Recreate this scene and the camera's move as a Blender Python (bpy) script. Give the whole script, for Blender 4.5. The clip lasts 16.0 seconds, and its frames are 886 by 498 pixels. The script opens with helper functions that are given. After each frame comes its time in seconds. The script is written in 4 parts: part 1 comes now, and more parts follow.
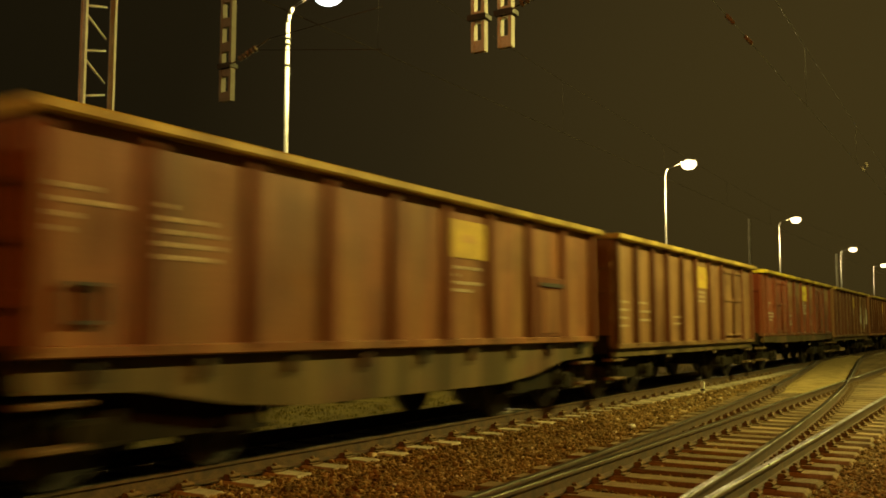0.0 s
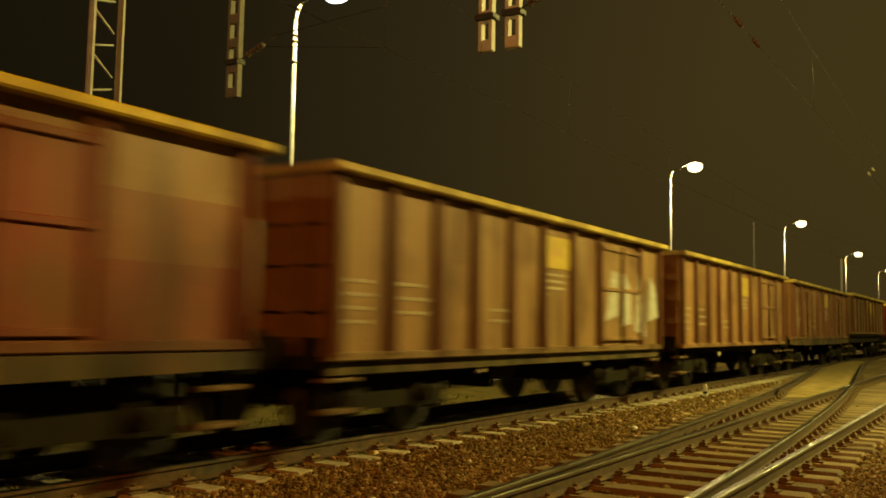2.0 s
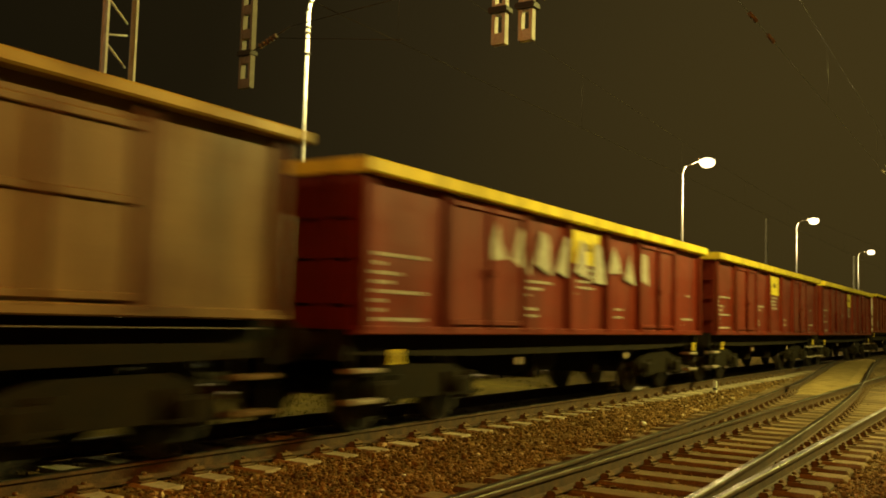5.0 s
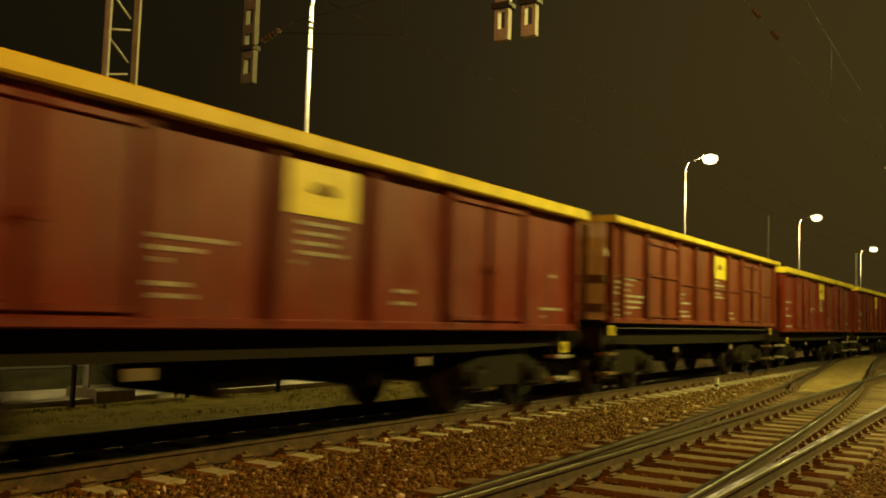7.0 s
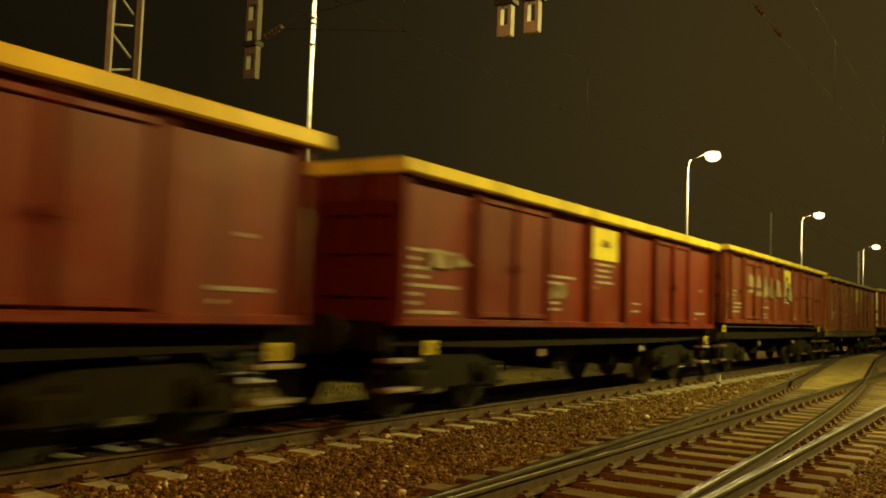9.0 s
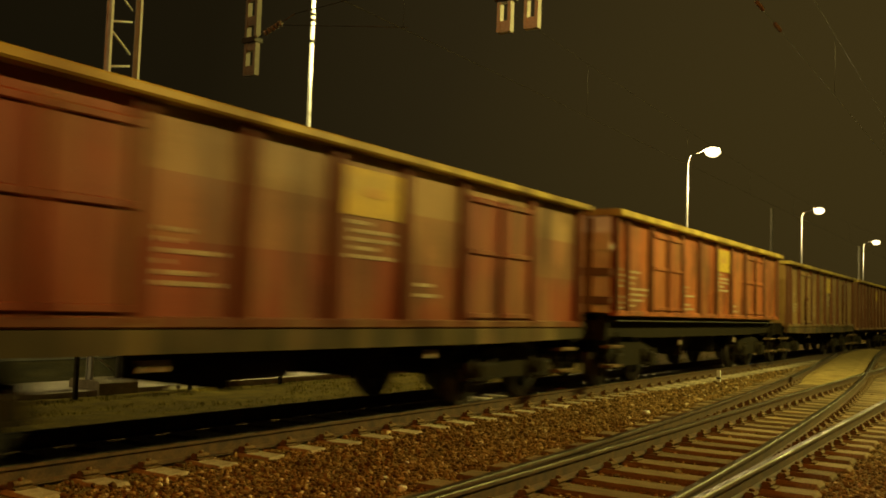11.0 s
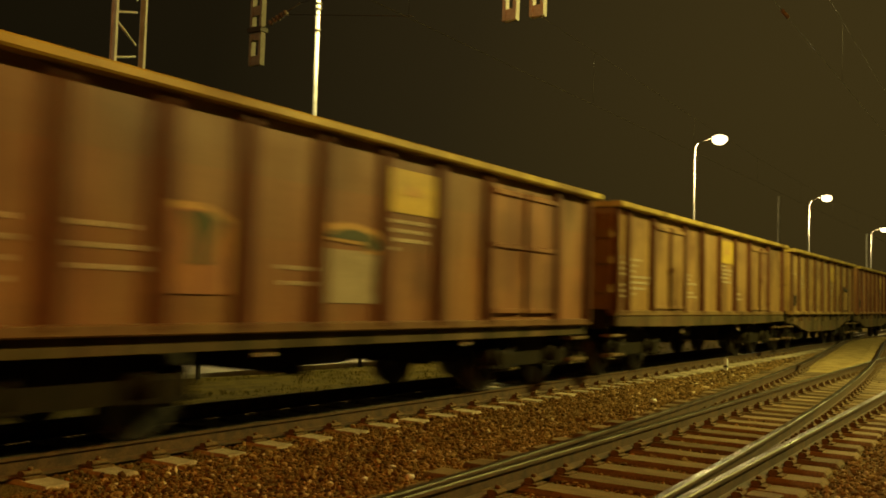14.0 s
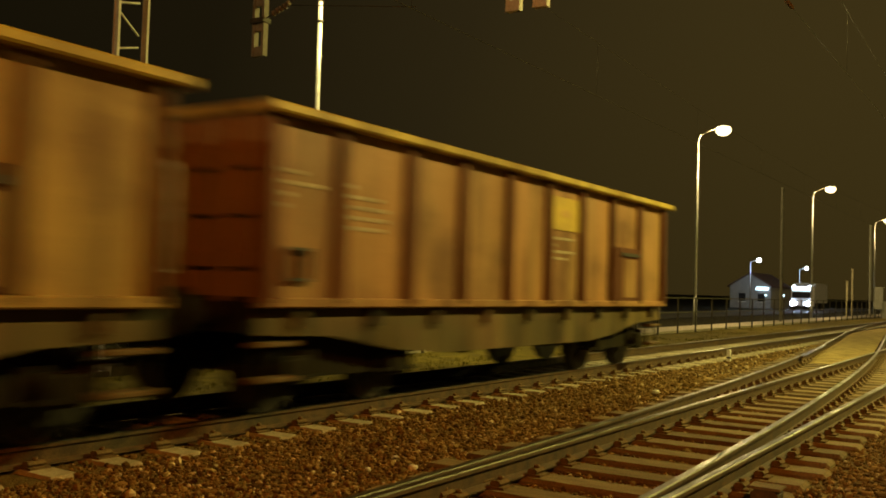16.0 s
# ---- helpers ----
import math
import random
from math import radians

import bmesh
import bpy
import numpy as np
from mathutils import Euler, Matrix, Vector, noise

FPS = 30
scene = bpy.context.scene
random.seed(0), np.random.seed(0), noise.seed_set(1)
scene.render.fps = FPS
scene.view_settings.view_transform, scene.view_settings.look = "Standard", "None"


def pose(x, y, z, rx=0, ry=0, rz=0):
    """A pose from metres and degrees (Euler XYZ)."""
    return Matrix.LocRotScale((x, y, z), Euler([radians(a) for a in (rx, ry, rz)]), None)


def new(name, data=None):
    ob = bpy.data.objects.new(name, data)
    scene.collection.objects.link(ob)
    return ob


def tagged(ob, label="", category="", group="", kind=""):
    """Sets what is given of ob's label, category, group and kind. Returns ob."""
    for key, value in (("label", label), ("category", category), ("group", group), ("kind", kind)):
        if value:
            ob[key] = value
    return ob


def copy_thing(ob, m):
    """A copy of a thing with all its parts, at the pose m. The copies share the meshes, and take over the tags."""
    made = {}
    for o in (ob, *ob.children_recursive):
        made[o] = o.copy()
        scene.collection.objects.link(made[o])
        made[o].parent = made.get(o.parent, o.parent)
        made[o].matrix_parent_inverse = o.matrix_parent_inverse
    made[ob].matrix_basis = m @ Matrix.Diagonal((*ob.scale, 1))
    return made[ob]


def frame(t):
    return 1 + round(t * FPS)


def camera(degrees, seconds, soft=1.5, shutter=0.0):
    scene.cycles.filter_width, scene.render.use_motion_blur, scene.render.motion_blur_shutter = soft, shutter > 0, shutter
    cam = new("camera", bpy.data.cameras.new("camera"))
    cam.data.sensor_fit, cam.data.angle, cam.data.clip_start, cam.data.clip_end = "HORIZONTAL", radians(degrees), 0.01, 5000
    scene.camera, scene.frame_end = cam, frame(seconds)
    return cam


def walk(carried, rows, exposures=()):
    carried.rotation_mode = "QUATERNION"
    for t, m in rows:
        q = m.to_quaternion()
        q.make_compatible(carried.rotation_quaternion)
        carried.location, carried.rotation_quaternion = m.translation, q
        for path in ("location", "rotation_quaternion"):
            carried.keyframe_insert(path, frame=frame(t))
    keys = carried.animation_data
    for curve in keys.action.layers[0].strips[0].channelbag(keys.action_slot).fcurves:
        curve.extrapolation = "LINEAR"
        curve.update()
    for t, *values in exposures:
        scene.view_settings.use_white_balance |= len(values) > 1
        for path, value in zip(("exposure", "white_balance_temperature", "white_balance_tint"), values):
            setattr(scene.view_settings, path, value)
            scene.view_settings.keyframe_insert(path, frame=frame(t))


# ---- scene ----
cam = camera(51.1, 16.0, 1.8, 0.6)
EYE = (0.0, 0.0, 1.36)
VIEW = [  # seconds, pitch, roll, yaw
    (0.0, 4.75, -0.22, -58.88),
    (0.5, 4.75, -0.59, -58.88),
    (1.0, 4.81, -0.71, -58.80),
    (1.5, 4.73, -0.95, -58.71),
    (2.0, 4.68, -1.06, -58.68),
    (2.5, 4.64, -1.22, -58.51),
    (3.0, 4.61, -1.37, -58.38),
    (3.5, 4.48, -1.52, -58.28),
    (4.0, 4.39, -1.64, -58.23),
    (6.5, 4.02, -1.79, -57.89),
    (7.0, 3.97, -1.94, -57.95),
    (7.5, 3.88, -2.00, -57.83),
    (8.0, 3.85, -2.01, -57.86),
    (8.5, 3.81, -2.09, -57.84),
    (11.0, 3.51, -2.00, -57.82),
    (11.5, 3.50, -1.56, -57.80),
    (12.0, 3.45, -1.32, -57.78),
    (12.5, 3.26, -1.44, -57.67),
    (13.0, 3.11, -1.61, -57.51),
    (13.5, 3.01, -1.68, -57.51),
    (14.0, 2.83, -1.79, -57.41),
    (14.5, 2.72, -1.81, -57.42),
    (15.0, 2.52, -1.86, -57.34),
    (15.5, 2.40, -1.89, -57.27),
    (16.0, 2.28, -1.81, -57.22),
]
walk(cam, [(t, pose(*EYE, 90 + p, r, y)) for t, p, r, y in VIEW], ((0.0, 0.30), (1.0, 0.41), (4.0, 0.40), (6.5, 0.24), (8.5, 0.20), (11.0, 0.16), (16.0, 0.20)))

# ---- light ----
world = bpy.data.worlds.new("night_sky")
scene.world = world
world.use_nodes = True
wn, wl = world.node_tree.nodes, world.node_tree.links
wn.clear()
w_out = wn.new("ShaderNodeOutputWorld")
w_bg = wn.new("ShaderNodeBackground")
w_co = wn.new("ShaderNodeTexCoord")
w_sep = wn.new("ShaderNodeSeparateXYZ")
w_ramp = wn.new("ShaderNodeValToRGB")
w_low = wn.new("ShaderNodeValToRGB")
w_mul = wn.new("ShaderNodeMix")
w_mul.data_type, w_mul.blend_type = "RGBA", "MULTIPLY"
w_mul.inputs[0].default_value = 1.0
# town glow ahead; the unseen glow behind is added to fill shadows
w_half = wn.new("ShaderNodeMath")
w_half.operation = "MULTIPLY_ADD"
w_half.inputs[1].default_value, w_half.inputs[2].default_value = 0.5, 0.5
glow_stops = ((0.0, (0.045, 0.031, 0.0085)), (0.45, (0.0060, 0.0044, 0.0016)), (0.66, (0.0042, 0.0032, 0.0012)), (0.83, (0.0085, 0.0060, 0.0021)), (0.91, (0.0190, 0.0132, 0.0043)), (1.0, (0.042, 0.028, 0.0068)))
e = w_ramp.color_ramp.elements
e[1].position, e[1].color = 1.0, (*glow_stops[-1][1], 1)
e[0].position, e[0].color = 0.0, (*glow_stops[0][1], 1)
for spot, color in glow_stops[1:-1]:
    e.new(spot).color = (*color, 1)
w_low.color_ramp.elements[0].position, w_low.color_ramp.elements[0].color = 0.0, (0.8, 0.8, 0.8, 1)
w_low.color_ramp.elements[1].position, w_low.color_ramp.elements[1].color = 0.35, (1.15, 1.15, 1.15, 1)
wl.new(w_co.outputs["Generated"], w_sep.inputs[0])
wl.new(w_sep.outputs["X"], w_half.inputs[0])
wl.new(w_half.outputs[0], w_ramp.inputs[0])
wl.new(w_sep.outputs["Z"], w_low.inputs[0])
wl.new(w_ramp.outputs[0], w_mul.inputs[6])
wl.new(w_low.outputs[0], w_mul.inputs[7])
wl.new(w_mul.outputs[2], w_bg.inputs[0])
w_bg.inputs[1].default_value = 1.0
wl.new(w_bg.outputs[0], w_out.inputs[0])

SODIUM = (1.0, 0.85, 0.20)
WARM = (1.0, 0.72, 0.28)
ORANGE_LAMP = (1.0, 0.25, 0.012)
PALE = (1.0, 0.82, 0.28)


def glow(x, y, z, watts, color, radius=0.25):
    lamp = bpy.data.lights.new("lamp_light", "POINT")
    lamp.energy, lamp.color, lamp.shadow_soft_size = watts, color, radius
    ob = new("lamp_light", lamp)
    ob.location = (x, y, z)
    return ob


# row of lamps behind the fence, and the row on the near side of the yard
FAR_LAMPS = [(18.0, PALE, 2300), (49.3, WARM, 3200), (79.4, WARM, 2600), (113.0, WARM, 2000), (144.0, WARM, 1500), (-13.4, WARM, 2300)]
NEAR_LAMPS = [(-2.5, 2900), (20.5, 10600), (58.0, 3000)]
LAMP_Z = 10.3
for lx, lc, lw in FAR_LAMPS:
    glow(lx, 14.27, LAMP_Z - (0.6 if lc == PALE else 0.2), lw, lc)
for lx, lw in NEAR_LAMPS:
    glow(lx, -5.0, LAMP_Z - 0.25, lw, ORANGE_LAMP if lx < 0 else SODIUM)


# ---- materials ----
def material(name):
    m = bpy.data.materials.new(name)
    m.use_nodes = True
    n, l = m.node_tree.nodes, m.node_tree.links
    return m, n, l, n["Principled BSDF"]


def noise_at(n, l, scale, detail=5.0, stretch=(1, 1, 1), space="Object"):
    co, mp, tx = n.new("ShaderNodeTexCoord"), n.new("ShaderNodeMapping"), n.new("ShaderNodeTexNoise")
    mp.inputs["Scale"].default_value = stretch
    tx.inputs["Scale"].default_value, tx.inputs["Detail"].default_value = scale, detail
    l.new(co.outputs[space], mp.inputs[0])
    l.new(mp.outputs[0], tx.inputs["Vector"])
    return tx


def ramp(n, l, source, stops):
    r = n.new("ShaderNodeValToRGB")
    e = r.color_ramp.elements
    e[0].position, e[0].color = stops[0][0], (*stops[0][1], 1)
    e[1].position, e[1].color = stops[-1][0], (*stops[-1][1], 1)
    for p, c in stops[1:-1]:
        e.new(p).color = (*c, 1)
    l.new(source, r.inputs[0])
    return r


def mixed(n, l, kind, factor, a, b):
    m = n.new("ShaderNodeMix")
    m.data_type, m.blend_type = "RGBA", kind
    for value, slot in ((factor, m.inputs[0]), (a, m.inputs[6]), (b, m.inputs[7])):
        if isinstance(value, (int, float)):
            slot.default_value = value
        elif isinstance(value, tuple):
            slot.default_value = (*value, 1)
        else:
            l.new(value, slot)
    return m.outputs[2]


def bumped(n, l, bsdf, source, strength, distance):
    b = n.new("ShaderNodeBump")
    b.inputs["Strength"].default_value, b.inputs["Distance"].default_value = strength, distance
    l.new(source, b.inputs["Height"])
    l.new(b.outputs[0], bsdf.inputs["Normal"])


def surface(name, dark, light, scale=8.0, rough=(0.6, 0.85), metal=0.0, relief=0.3, depth=0.01, fine=60.0, stretch=(1, 1, 1), vary=0.0):
    """A plain weathered surface: two scales of noise between two colours."""
    m, n, l, b = material(name)
    big, small = noise_at(n, l, scale, stretch=stretch), noise_at(n, l, fine, 3.0)
    base = ramp(n, l, big.outputs[0], [(0.3, dark), (0.7, light)]).outputs[0]
    speck = ramp(n, l, small.outputs[0], [(0.3, (0.7, 0.7, 0.7)), (0.7, (1.15, 1.15, 1.15))]).outputs[0]
    col = mixed(n, l, "MULTIPLY", 1.0, base, speck)
    if vary:
        info = n.new("ShaderNodeObjectInfo")
        tone = ramp(n, l, info.outputs["Random"], [(0.0, (1 - vary,) * 3), (1.0, (1 + vary,) * 3)]).outputs[0]
        col = mixed(n, l, "MULTIPLY", 1.0, col, tone)
    l.new(col, b.inputs["Base Color"])
    l.new(ramp(n, l, big.outputs[0], [(0.3, (rough[0],) * 3), (0.7, (rough[1],) * 3)]).outputs[0], b.inputs["Roughness"])
    b.inputs["Metallic"].default_value = metal
    b.inputs["Specular IOR Level"].default_value = 0.08 if rough[0] >= 0.75 else 0.4
    bumped(n, l, b, small.outputs[0], relief, depth)
    return m


def wagon_paint(name, rust, rough, dust, gloss):
    """Worn wagon paint; the paint's own colour is the object's colour."""
    m, n, l, b = material(name)
    info = n.new("ShaderNodeObjectInfo")
    streak = noise_at(n, l, 1.0, 5.0, (2.6, 2.6, 0.35))
    patch = noise_at(n, l, 0.9, 6.0, (1, 1, 1.4))
    grain = noise_at(n, l, 38.0, 3.0)
    shift = n.new("ShaderNodeVectorMath")
    shift.operation = "ADD"
    film = noise_at(n, l, 1.0, 4.0, (4.5, 4.5, 0.22))
    soot = noise_at(n, l, 1.0, 5.0, (1.7, 1.7, 0.5))
    for tx in (streak, patch, film, soot):
        mp = tx.inputs["Vector"].links[0].from_node
        co = mp.inputs[0].links[0].from_node
        add, rnd = n.new("ShaderNodeVectorMath"), n.new("ShaderNodeVectorMath")
        add.operation, rnd.operation = "ADD", "SCALE"
        rnd.inputs[0].default_value = (37.0, 11.0, 5.0)
        l.new(info.outputs["Alpha"], rnd.inputs["Scale"])
        l.new(co.outputs["Object"], add.inputs[0])
        l.new(rnd.outputs[0], add.inputs[1])
        l.new(add.outputs[0], mp.inputs[0])
    n.remove(shift)
    tone = ramp(n, l, streak.outputs[0], [(0.32, (0.66, 0.64, 0.62)), (0.55, (1.0, 1.0, 1.0)), (0.75, (1.2, 1.2, 1.18))]).outputs[0]
    col = mixed(n, l, "MULTIPLY", 1.0, info.outputs["Color"], tone)
    spots = ramp(n, l, patch.outputs[0], [(0.50, (0, 0, 0)), (0.72, (rust,) * 3)]).outputs[0]
    col = mixed(n, l, "MIX", spots, col, (0.13, 0.062, 0.03))
    if dust:
        veil = ramp(n, l, film.outputs[0], [(0.45, (0, 0, 0)), (0.68, (dust,) * 3)]).outputs[0]
        col = mixed(n, l, "MIX", veil, col, (0.29, 0.205, 0.078))
        col = mixed(n, l, "MULTIPLY", 1.0, col, ramp(n, l, soot.outputs[0], [(0.34, (0.52, 0.45, 0.40)), (0.52, (1.0, 1.0, 1.0))]).outputs[0])
    fine = ramp(n, l, grain.outputs[0], [(0.3, (0.88,) * 3), (0.7, (1.08,) * 3)]).outputs[0]
    col = mixed(n, l, "MULTIPLY", 1.0, col, fine)
    l.new(col, b.inputs["Base Color"])
    b.inputs["Specular IOR Level"].default_value = gloss
    l.new(ramp(n, l, patch.outputs[0], [(0.35, (rough,) * 3), (0.7, (min(rough + 0.25, 0.95),) * 3)]).outputs[0], b.inputs["Roughness"])
    bumped(n, l, b, patch.outputs[0], 0.45, 0.035)
    return m


def light_material(name, color, strength):
    m, n, l, b = material(name)
    b.inputs["Base Color"].default_value = (0.8, 0.8, 0.8, 1)
    b.inputs["Emission Color"].default_value = (*color, 1)
    b.inputs["Emission Strength"].default_value = strength
    return m


PAINT = wagon_paint("wagon_paint", 0.16, 0.38, 0.0, 0.28)
RIB_PAINT = wagon_paint("worn_rib_paint", 0.2, 0.5, 0.0, 0.10)
OLD_PAINT = wagon_paint("worn_dusty_wagon_paint", 0.75, 0.42, 0.42, 0.22)
GRIME = surface("grimy_running_gear", (0.0075, 0.006, 0.003), (0.023, 0.018, 0.0075), 5.0, (0.7, 0.95))
GRIME.node_tree.nodes["Principled BSDF"].inputs["Specular IOR Level"].default_value = 0.12
WHEEL = surface("dark_wheel_steel", (0.02, 0.017, 0.014), (0.05, 0.04, 0.03), 9.0, (0.4, 0.6), 0.5)
TREAD = surface("worn_step_tread", (0.22, 0.195, 0.15), (0.42, 0.38, 0.30), 12.0, (0.4, 0.6))
LETTER = surface("faded_white_lettering", (0.30, 0.27, 0.22), (0.55, 0.52, 0.46), 9.0)
OLD_LETTER = surface("dirty_lettering", (0.30, 0.24, 0.15), (0.55, 0.46, 0.32), 9.0)
YELLOW = surface("yellow_plate_paint", (0.68, 0.55, 0.03), (0.82, 0.69, 0.05), 4.0, (0.4, 0.55))
EMBLEM = surface("faded_emblem", (0.10, 0.07, 0.02), (0.22, 0.15, 0.03), 6.0)
HEAD = surface("polished_rail_head", (0.030, 0.026, 0.019), (0.10, 0.088, 0.068), 2.2, (0.27, 0.56), 1.0, 0.1, 0.002)
CLIP = surface("rusty_rail_fastening", (0.085, 0.058, 0.030), (0.19, 0.135, 0.072), 9.0, (0.75, 0.95))
RUST = surface("rusty_rail_side", (0.042, 0.025, 0.011), (0.115, 0.070, 0.031), 7.0, (0.7, 0.9))
CONCRETE = surface("sleeper_concrete", (0.27, 0.23, 0.16), (0.44, 0.39, 0.29), 6.0, (0.75, 0.95), vary=0.25)
TIMBER = surface("sleeper_timber", (0.125, 0.092, 0.052), (0.25, 0.188, 0.105), 3.0, (0.75, 0.95), stretch=(6, 1, 6), vary=0.3)
BALLAST = surface("ballast_bed", (0.092, 0.060, 0.020), (0.22, 0.150, 0.056), 26.0, (0.85, 1.0), relief=0.9, depth=0.05, fine=45.0)
PATH = surface("pale_path_paving", (0.42, 0.37, 0.30), (0.58, 0.52, 0.44), 2.0, (0.8, 0.95))
ASPHALT = surface("asphalt", (0.035, 0.034, 0.032), (0.06, 0.058, 0.055), 3.0)
EARTH = surface("dark_earth", (0.02, 0.019, 0.009), (0.055, 0.048, 0.022), 1.5, (0.85, 1.0), relief=0.8, depth=0.06, fine=20.0)
SAND = surface("sandy_fill", (0.24, 0.175, 0.068), (0.42, 0.315, 0.135), 2.5, (0.85, 1.0), relief=0.7, depth=0.02)
VERGE = surface("verge_soil", (0.10, 0.077, 0.014), (0.20, 0.152, 0.028), 2.5, (0.85, 1.0), relief=0.8, depth=0.04, fine=25.0)
GALV = surface("galvanised_steel", (0.34, 0.34, 0.33), (0.5, 0.5, 0.48), 5.0, (0.35, 0.5), 0.4)
DULL = surface("dull_grey_steel", (0.07, 0.065, 0.055), (0.14, 0.13, 0.11), 5.0, (0.6, 0.8))
OLD_YELLOW = surface("faded_yellow_paint", (0.36, 0.24, 0.035), (0.55, 0.38, 0.05), 4.0, (0.5, 0.7))
DAUB = surface("dull_spray_paint", (0.22, 0.17, 0.10), (0.40, 0.34, 0.24), 3.0)
SPRAY_OCHRE = surface("ochre_spray", (0.38, 0.22, 0.07), (0.52, 0.32, 0.10), 4.0)
SPRAY_RUST = surface("rust_spray", (0.26, 0.10, 0.035), (0.34, 0.16, 0.06), 4.0)
SPRAY_GREEN = surface("green_spray", (0.03, 0.04, 0.012), (0.09, 0.085, 0.025), 4.0)
FENCE = surface("dark_fence_steel", (0.025, 0.022, 0.018), (0.06, 0.05, 0.04), 8.0, (0.5, 0.7), 0.3)
CREAM = surface("pale_mast_paint", (0.44, 0.43, 0.40), (0.6, 0.59, 0.56), 4.0)
PLASTER = surface("white_plaster", (0.6, 0.6, 0.58), (0.75, 0.75, 0.72), 1.0)
RENDERED = surface("grey_house_plaster", (0.22, 0.22, 0.22), (0.32, 0.32, 0.31), 1.0)
TILE = surface("roof_tiles", (0.06, 0.035, 0.025), (0.12, 0.06, 0.04), 4.0)
PORCELAIN = surface("glazed_insulator", (0.10, 0.08, 0.06), (0.2, 0.17, 0.14), 10.0, (0.06, 0.12))
WIRE = surface("tarnished_wire", (0.02, 0.016, 0.012), (0.05, 0.04, 0.03), 10.0, (0.5, 0.7), 0.4)
GLASS = surface("dark_glass", (0.02, 0.02, 0.022), (0.03, 0.03, 0.032), 2.0, (0.05, 0.1))
CAB = surface("white_cab_paint", (0.6, 0.6, 0.62), (0.72, 0.72, 0.74), 1.0, (0.3, 0.4))
POST_DIM = surface("dimmed_post_steel", (0.13, 0.12, 0.10), (0.21, 0.20, 0.17), 4.0)
BOX_GREY = surface("grey_cabinet", (0.25, 0.25, 0.23), (0.36, 0.35, 0.32), 3.0)
LENS_WARM = light_material("warm_lamp_lens", (1.0, 0.80, 0.42), 3.0)
LENS_COOL = light_material("cool_lamp_lens", (0.95, 0.93, 1.0), 3.5)
BLUE_WHITE = light_material("blue_white_light", (0.55, 0.75, 1.0), 45.0)
HEADLIGHT = light_material("headlight_glass", (0.62, 0.78, 1.0), 90.0)
SIGN_LIGHT = light_material("lit_sign_panel", (0.55, 0.8, 0.95), 4.0)


def leaf_material():
    m, n, l, b = material("grass_blades")
    geo = n.new("ShaderNodeNewGeometry")
    l.new(ramp(n, l, geo.outputs["Random Per Island"], [(0.0, (0.06, 0.060, 0.010)), (0.6, (0.12, 0.100, 0.018)), (1.0, (0.19, 0.145, 0.03))]).outputs[0], b.inputs["Base Color"])
    b.inputs["Roughness"].default_value = 0.9
    b.inputs["Specular IOR Level"].default_value = 0.05
    thin, both = n.new("ShaderNodeBsdfTranslucent"), n.new("ShaderNodeMixShader")
    l.new(b.inputs["Base Color"].links[0].from_socket, thin.inputs["Color"])
    both.inputs[0].default_value = 0.55
    l.new(b.outputs[0], both.inputs[1])
    l.new(thin.outputs[0], both.inputs[2])
    l.new(both.outputs[0], n["Material Output"].inputs["Surface"])
    return m


def stone_material():
    m, n, l, b = material("ballast_stones")
    geo = n.new("ShaderNodeNewGeometry")
    tone = ramp(n, l, geo.outputs["Random Per Island"], [(0.0, (0.055, 0.033, 0.010)), (0.6, (0.185, 0.115, 0.038)), (0.95, (0.30, 0.20, 0.080)), (1.0, (0.62, 0.52, 0.36))]).outputs[0]
    grain = noise_at(n, l, 55.0, 3.0)
    l.new(mixed(n, l, "MULTIPLY", 1.0, tone, ramp(n, l, grain.outputs[0], [(0.3, (0.7,) * 3), (0.7, (1.15,) * 3)]).outputs[0]), b.inputs["Base Color"])
    b.inputs["Roughness"].default_value = 0.95
    b.inputs["Specular IOR Level"].default_value = 0.1
    return m


GRASS = leaf_material()
STONE = stone_material()


# ---- mesh helpers ----
def box(bm, x0, x1, y0, y1, z0, z1, c=0.0, slot=0):
    """A box, with its edges along x chamfered by c."""
    if c:
        prof = [(y0 + c, z0), (y1 - c, z0), (y1, z0 + c), (y1, z1 - c), (y1 - c, z1), (y0 + c, z1), (y0, z1 - c), (y0, z0 + c)]
    else:
        prof = [(y0, z0), (y1, z0), (y1, z1), (y0, z1)]
    a = [bm.verts.new((x0, y, z)) for y, z in prof]
    b = [bm.verts.new((x1, y, z)) for y, z in prof]
    k = len(prof)
    faces = [bm.faces.new([a[i], a[(i + 1) % k], b[(i + 1) % k], b[i]][::-1]) for i in range(k)]
    faces += [bm.faces.new(a), bm.faces.new(b[::-1])]
    for fc in faces:
        fc.material_index = slot
    return faces


def tube(bm, p, q, r0, r1=None, seg=10):
    """A round bar from p to q."""
    p, q = Vector(p), Vector(q)
    r1 = r0 if r1 is None else r1
    turn = (q - p).to_track_quat("Z", "Y").to_matrix()
    ring = [turn @ Vector((math.cos(a), math.sin(a), 0)) for a in (2 * math.pi * i / seg for i in range(seg))]
    a, b = [bm.verts.new(p + r0 * d) for d in ring], [bm.verts.new(q + r1 * d) for d in ring]
    for i in range(seg):
        fc = bm.faces.new([a[i], a[(i + 1) % seg], b[(i + 1) % seg], b[i]])
        fc.smooth = True
    bm.faces.new(a[::-1]), bm.faces.new(b)


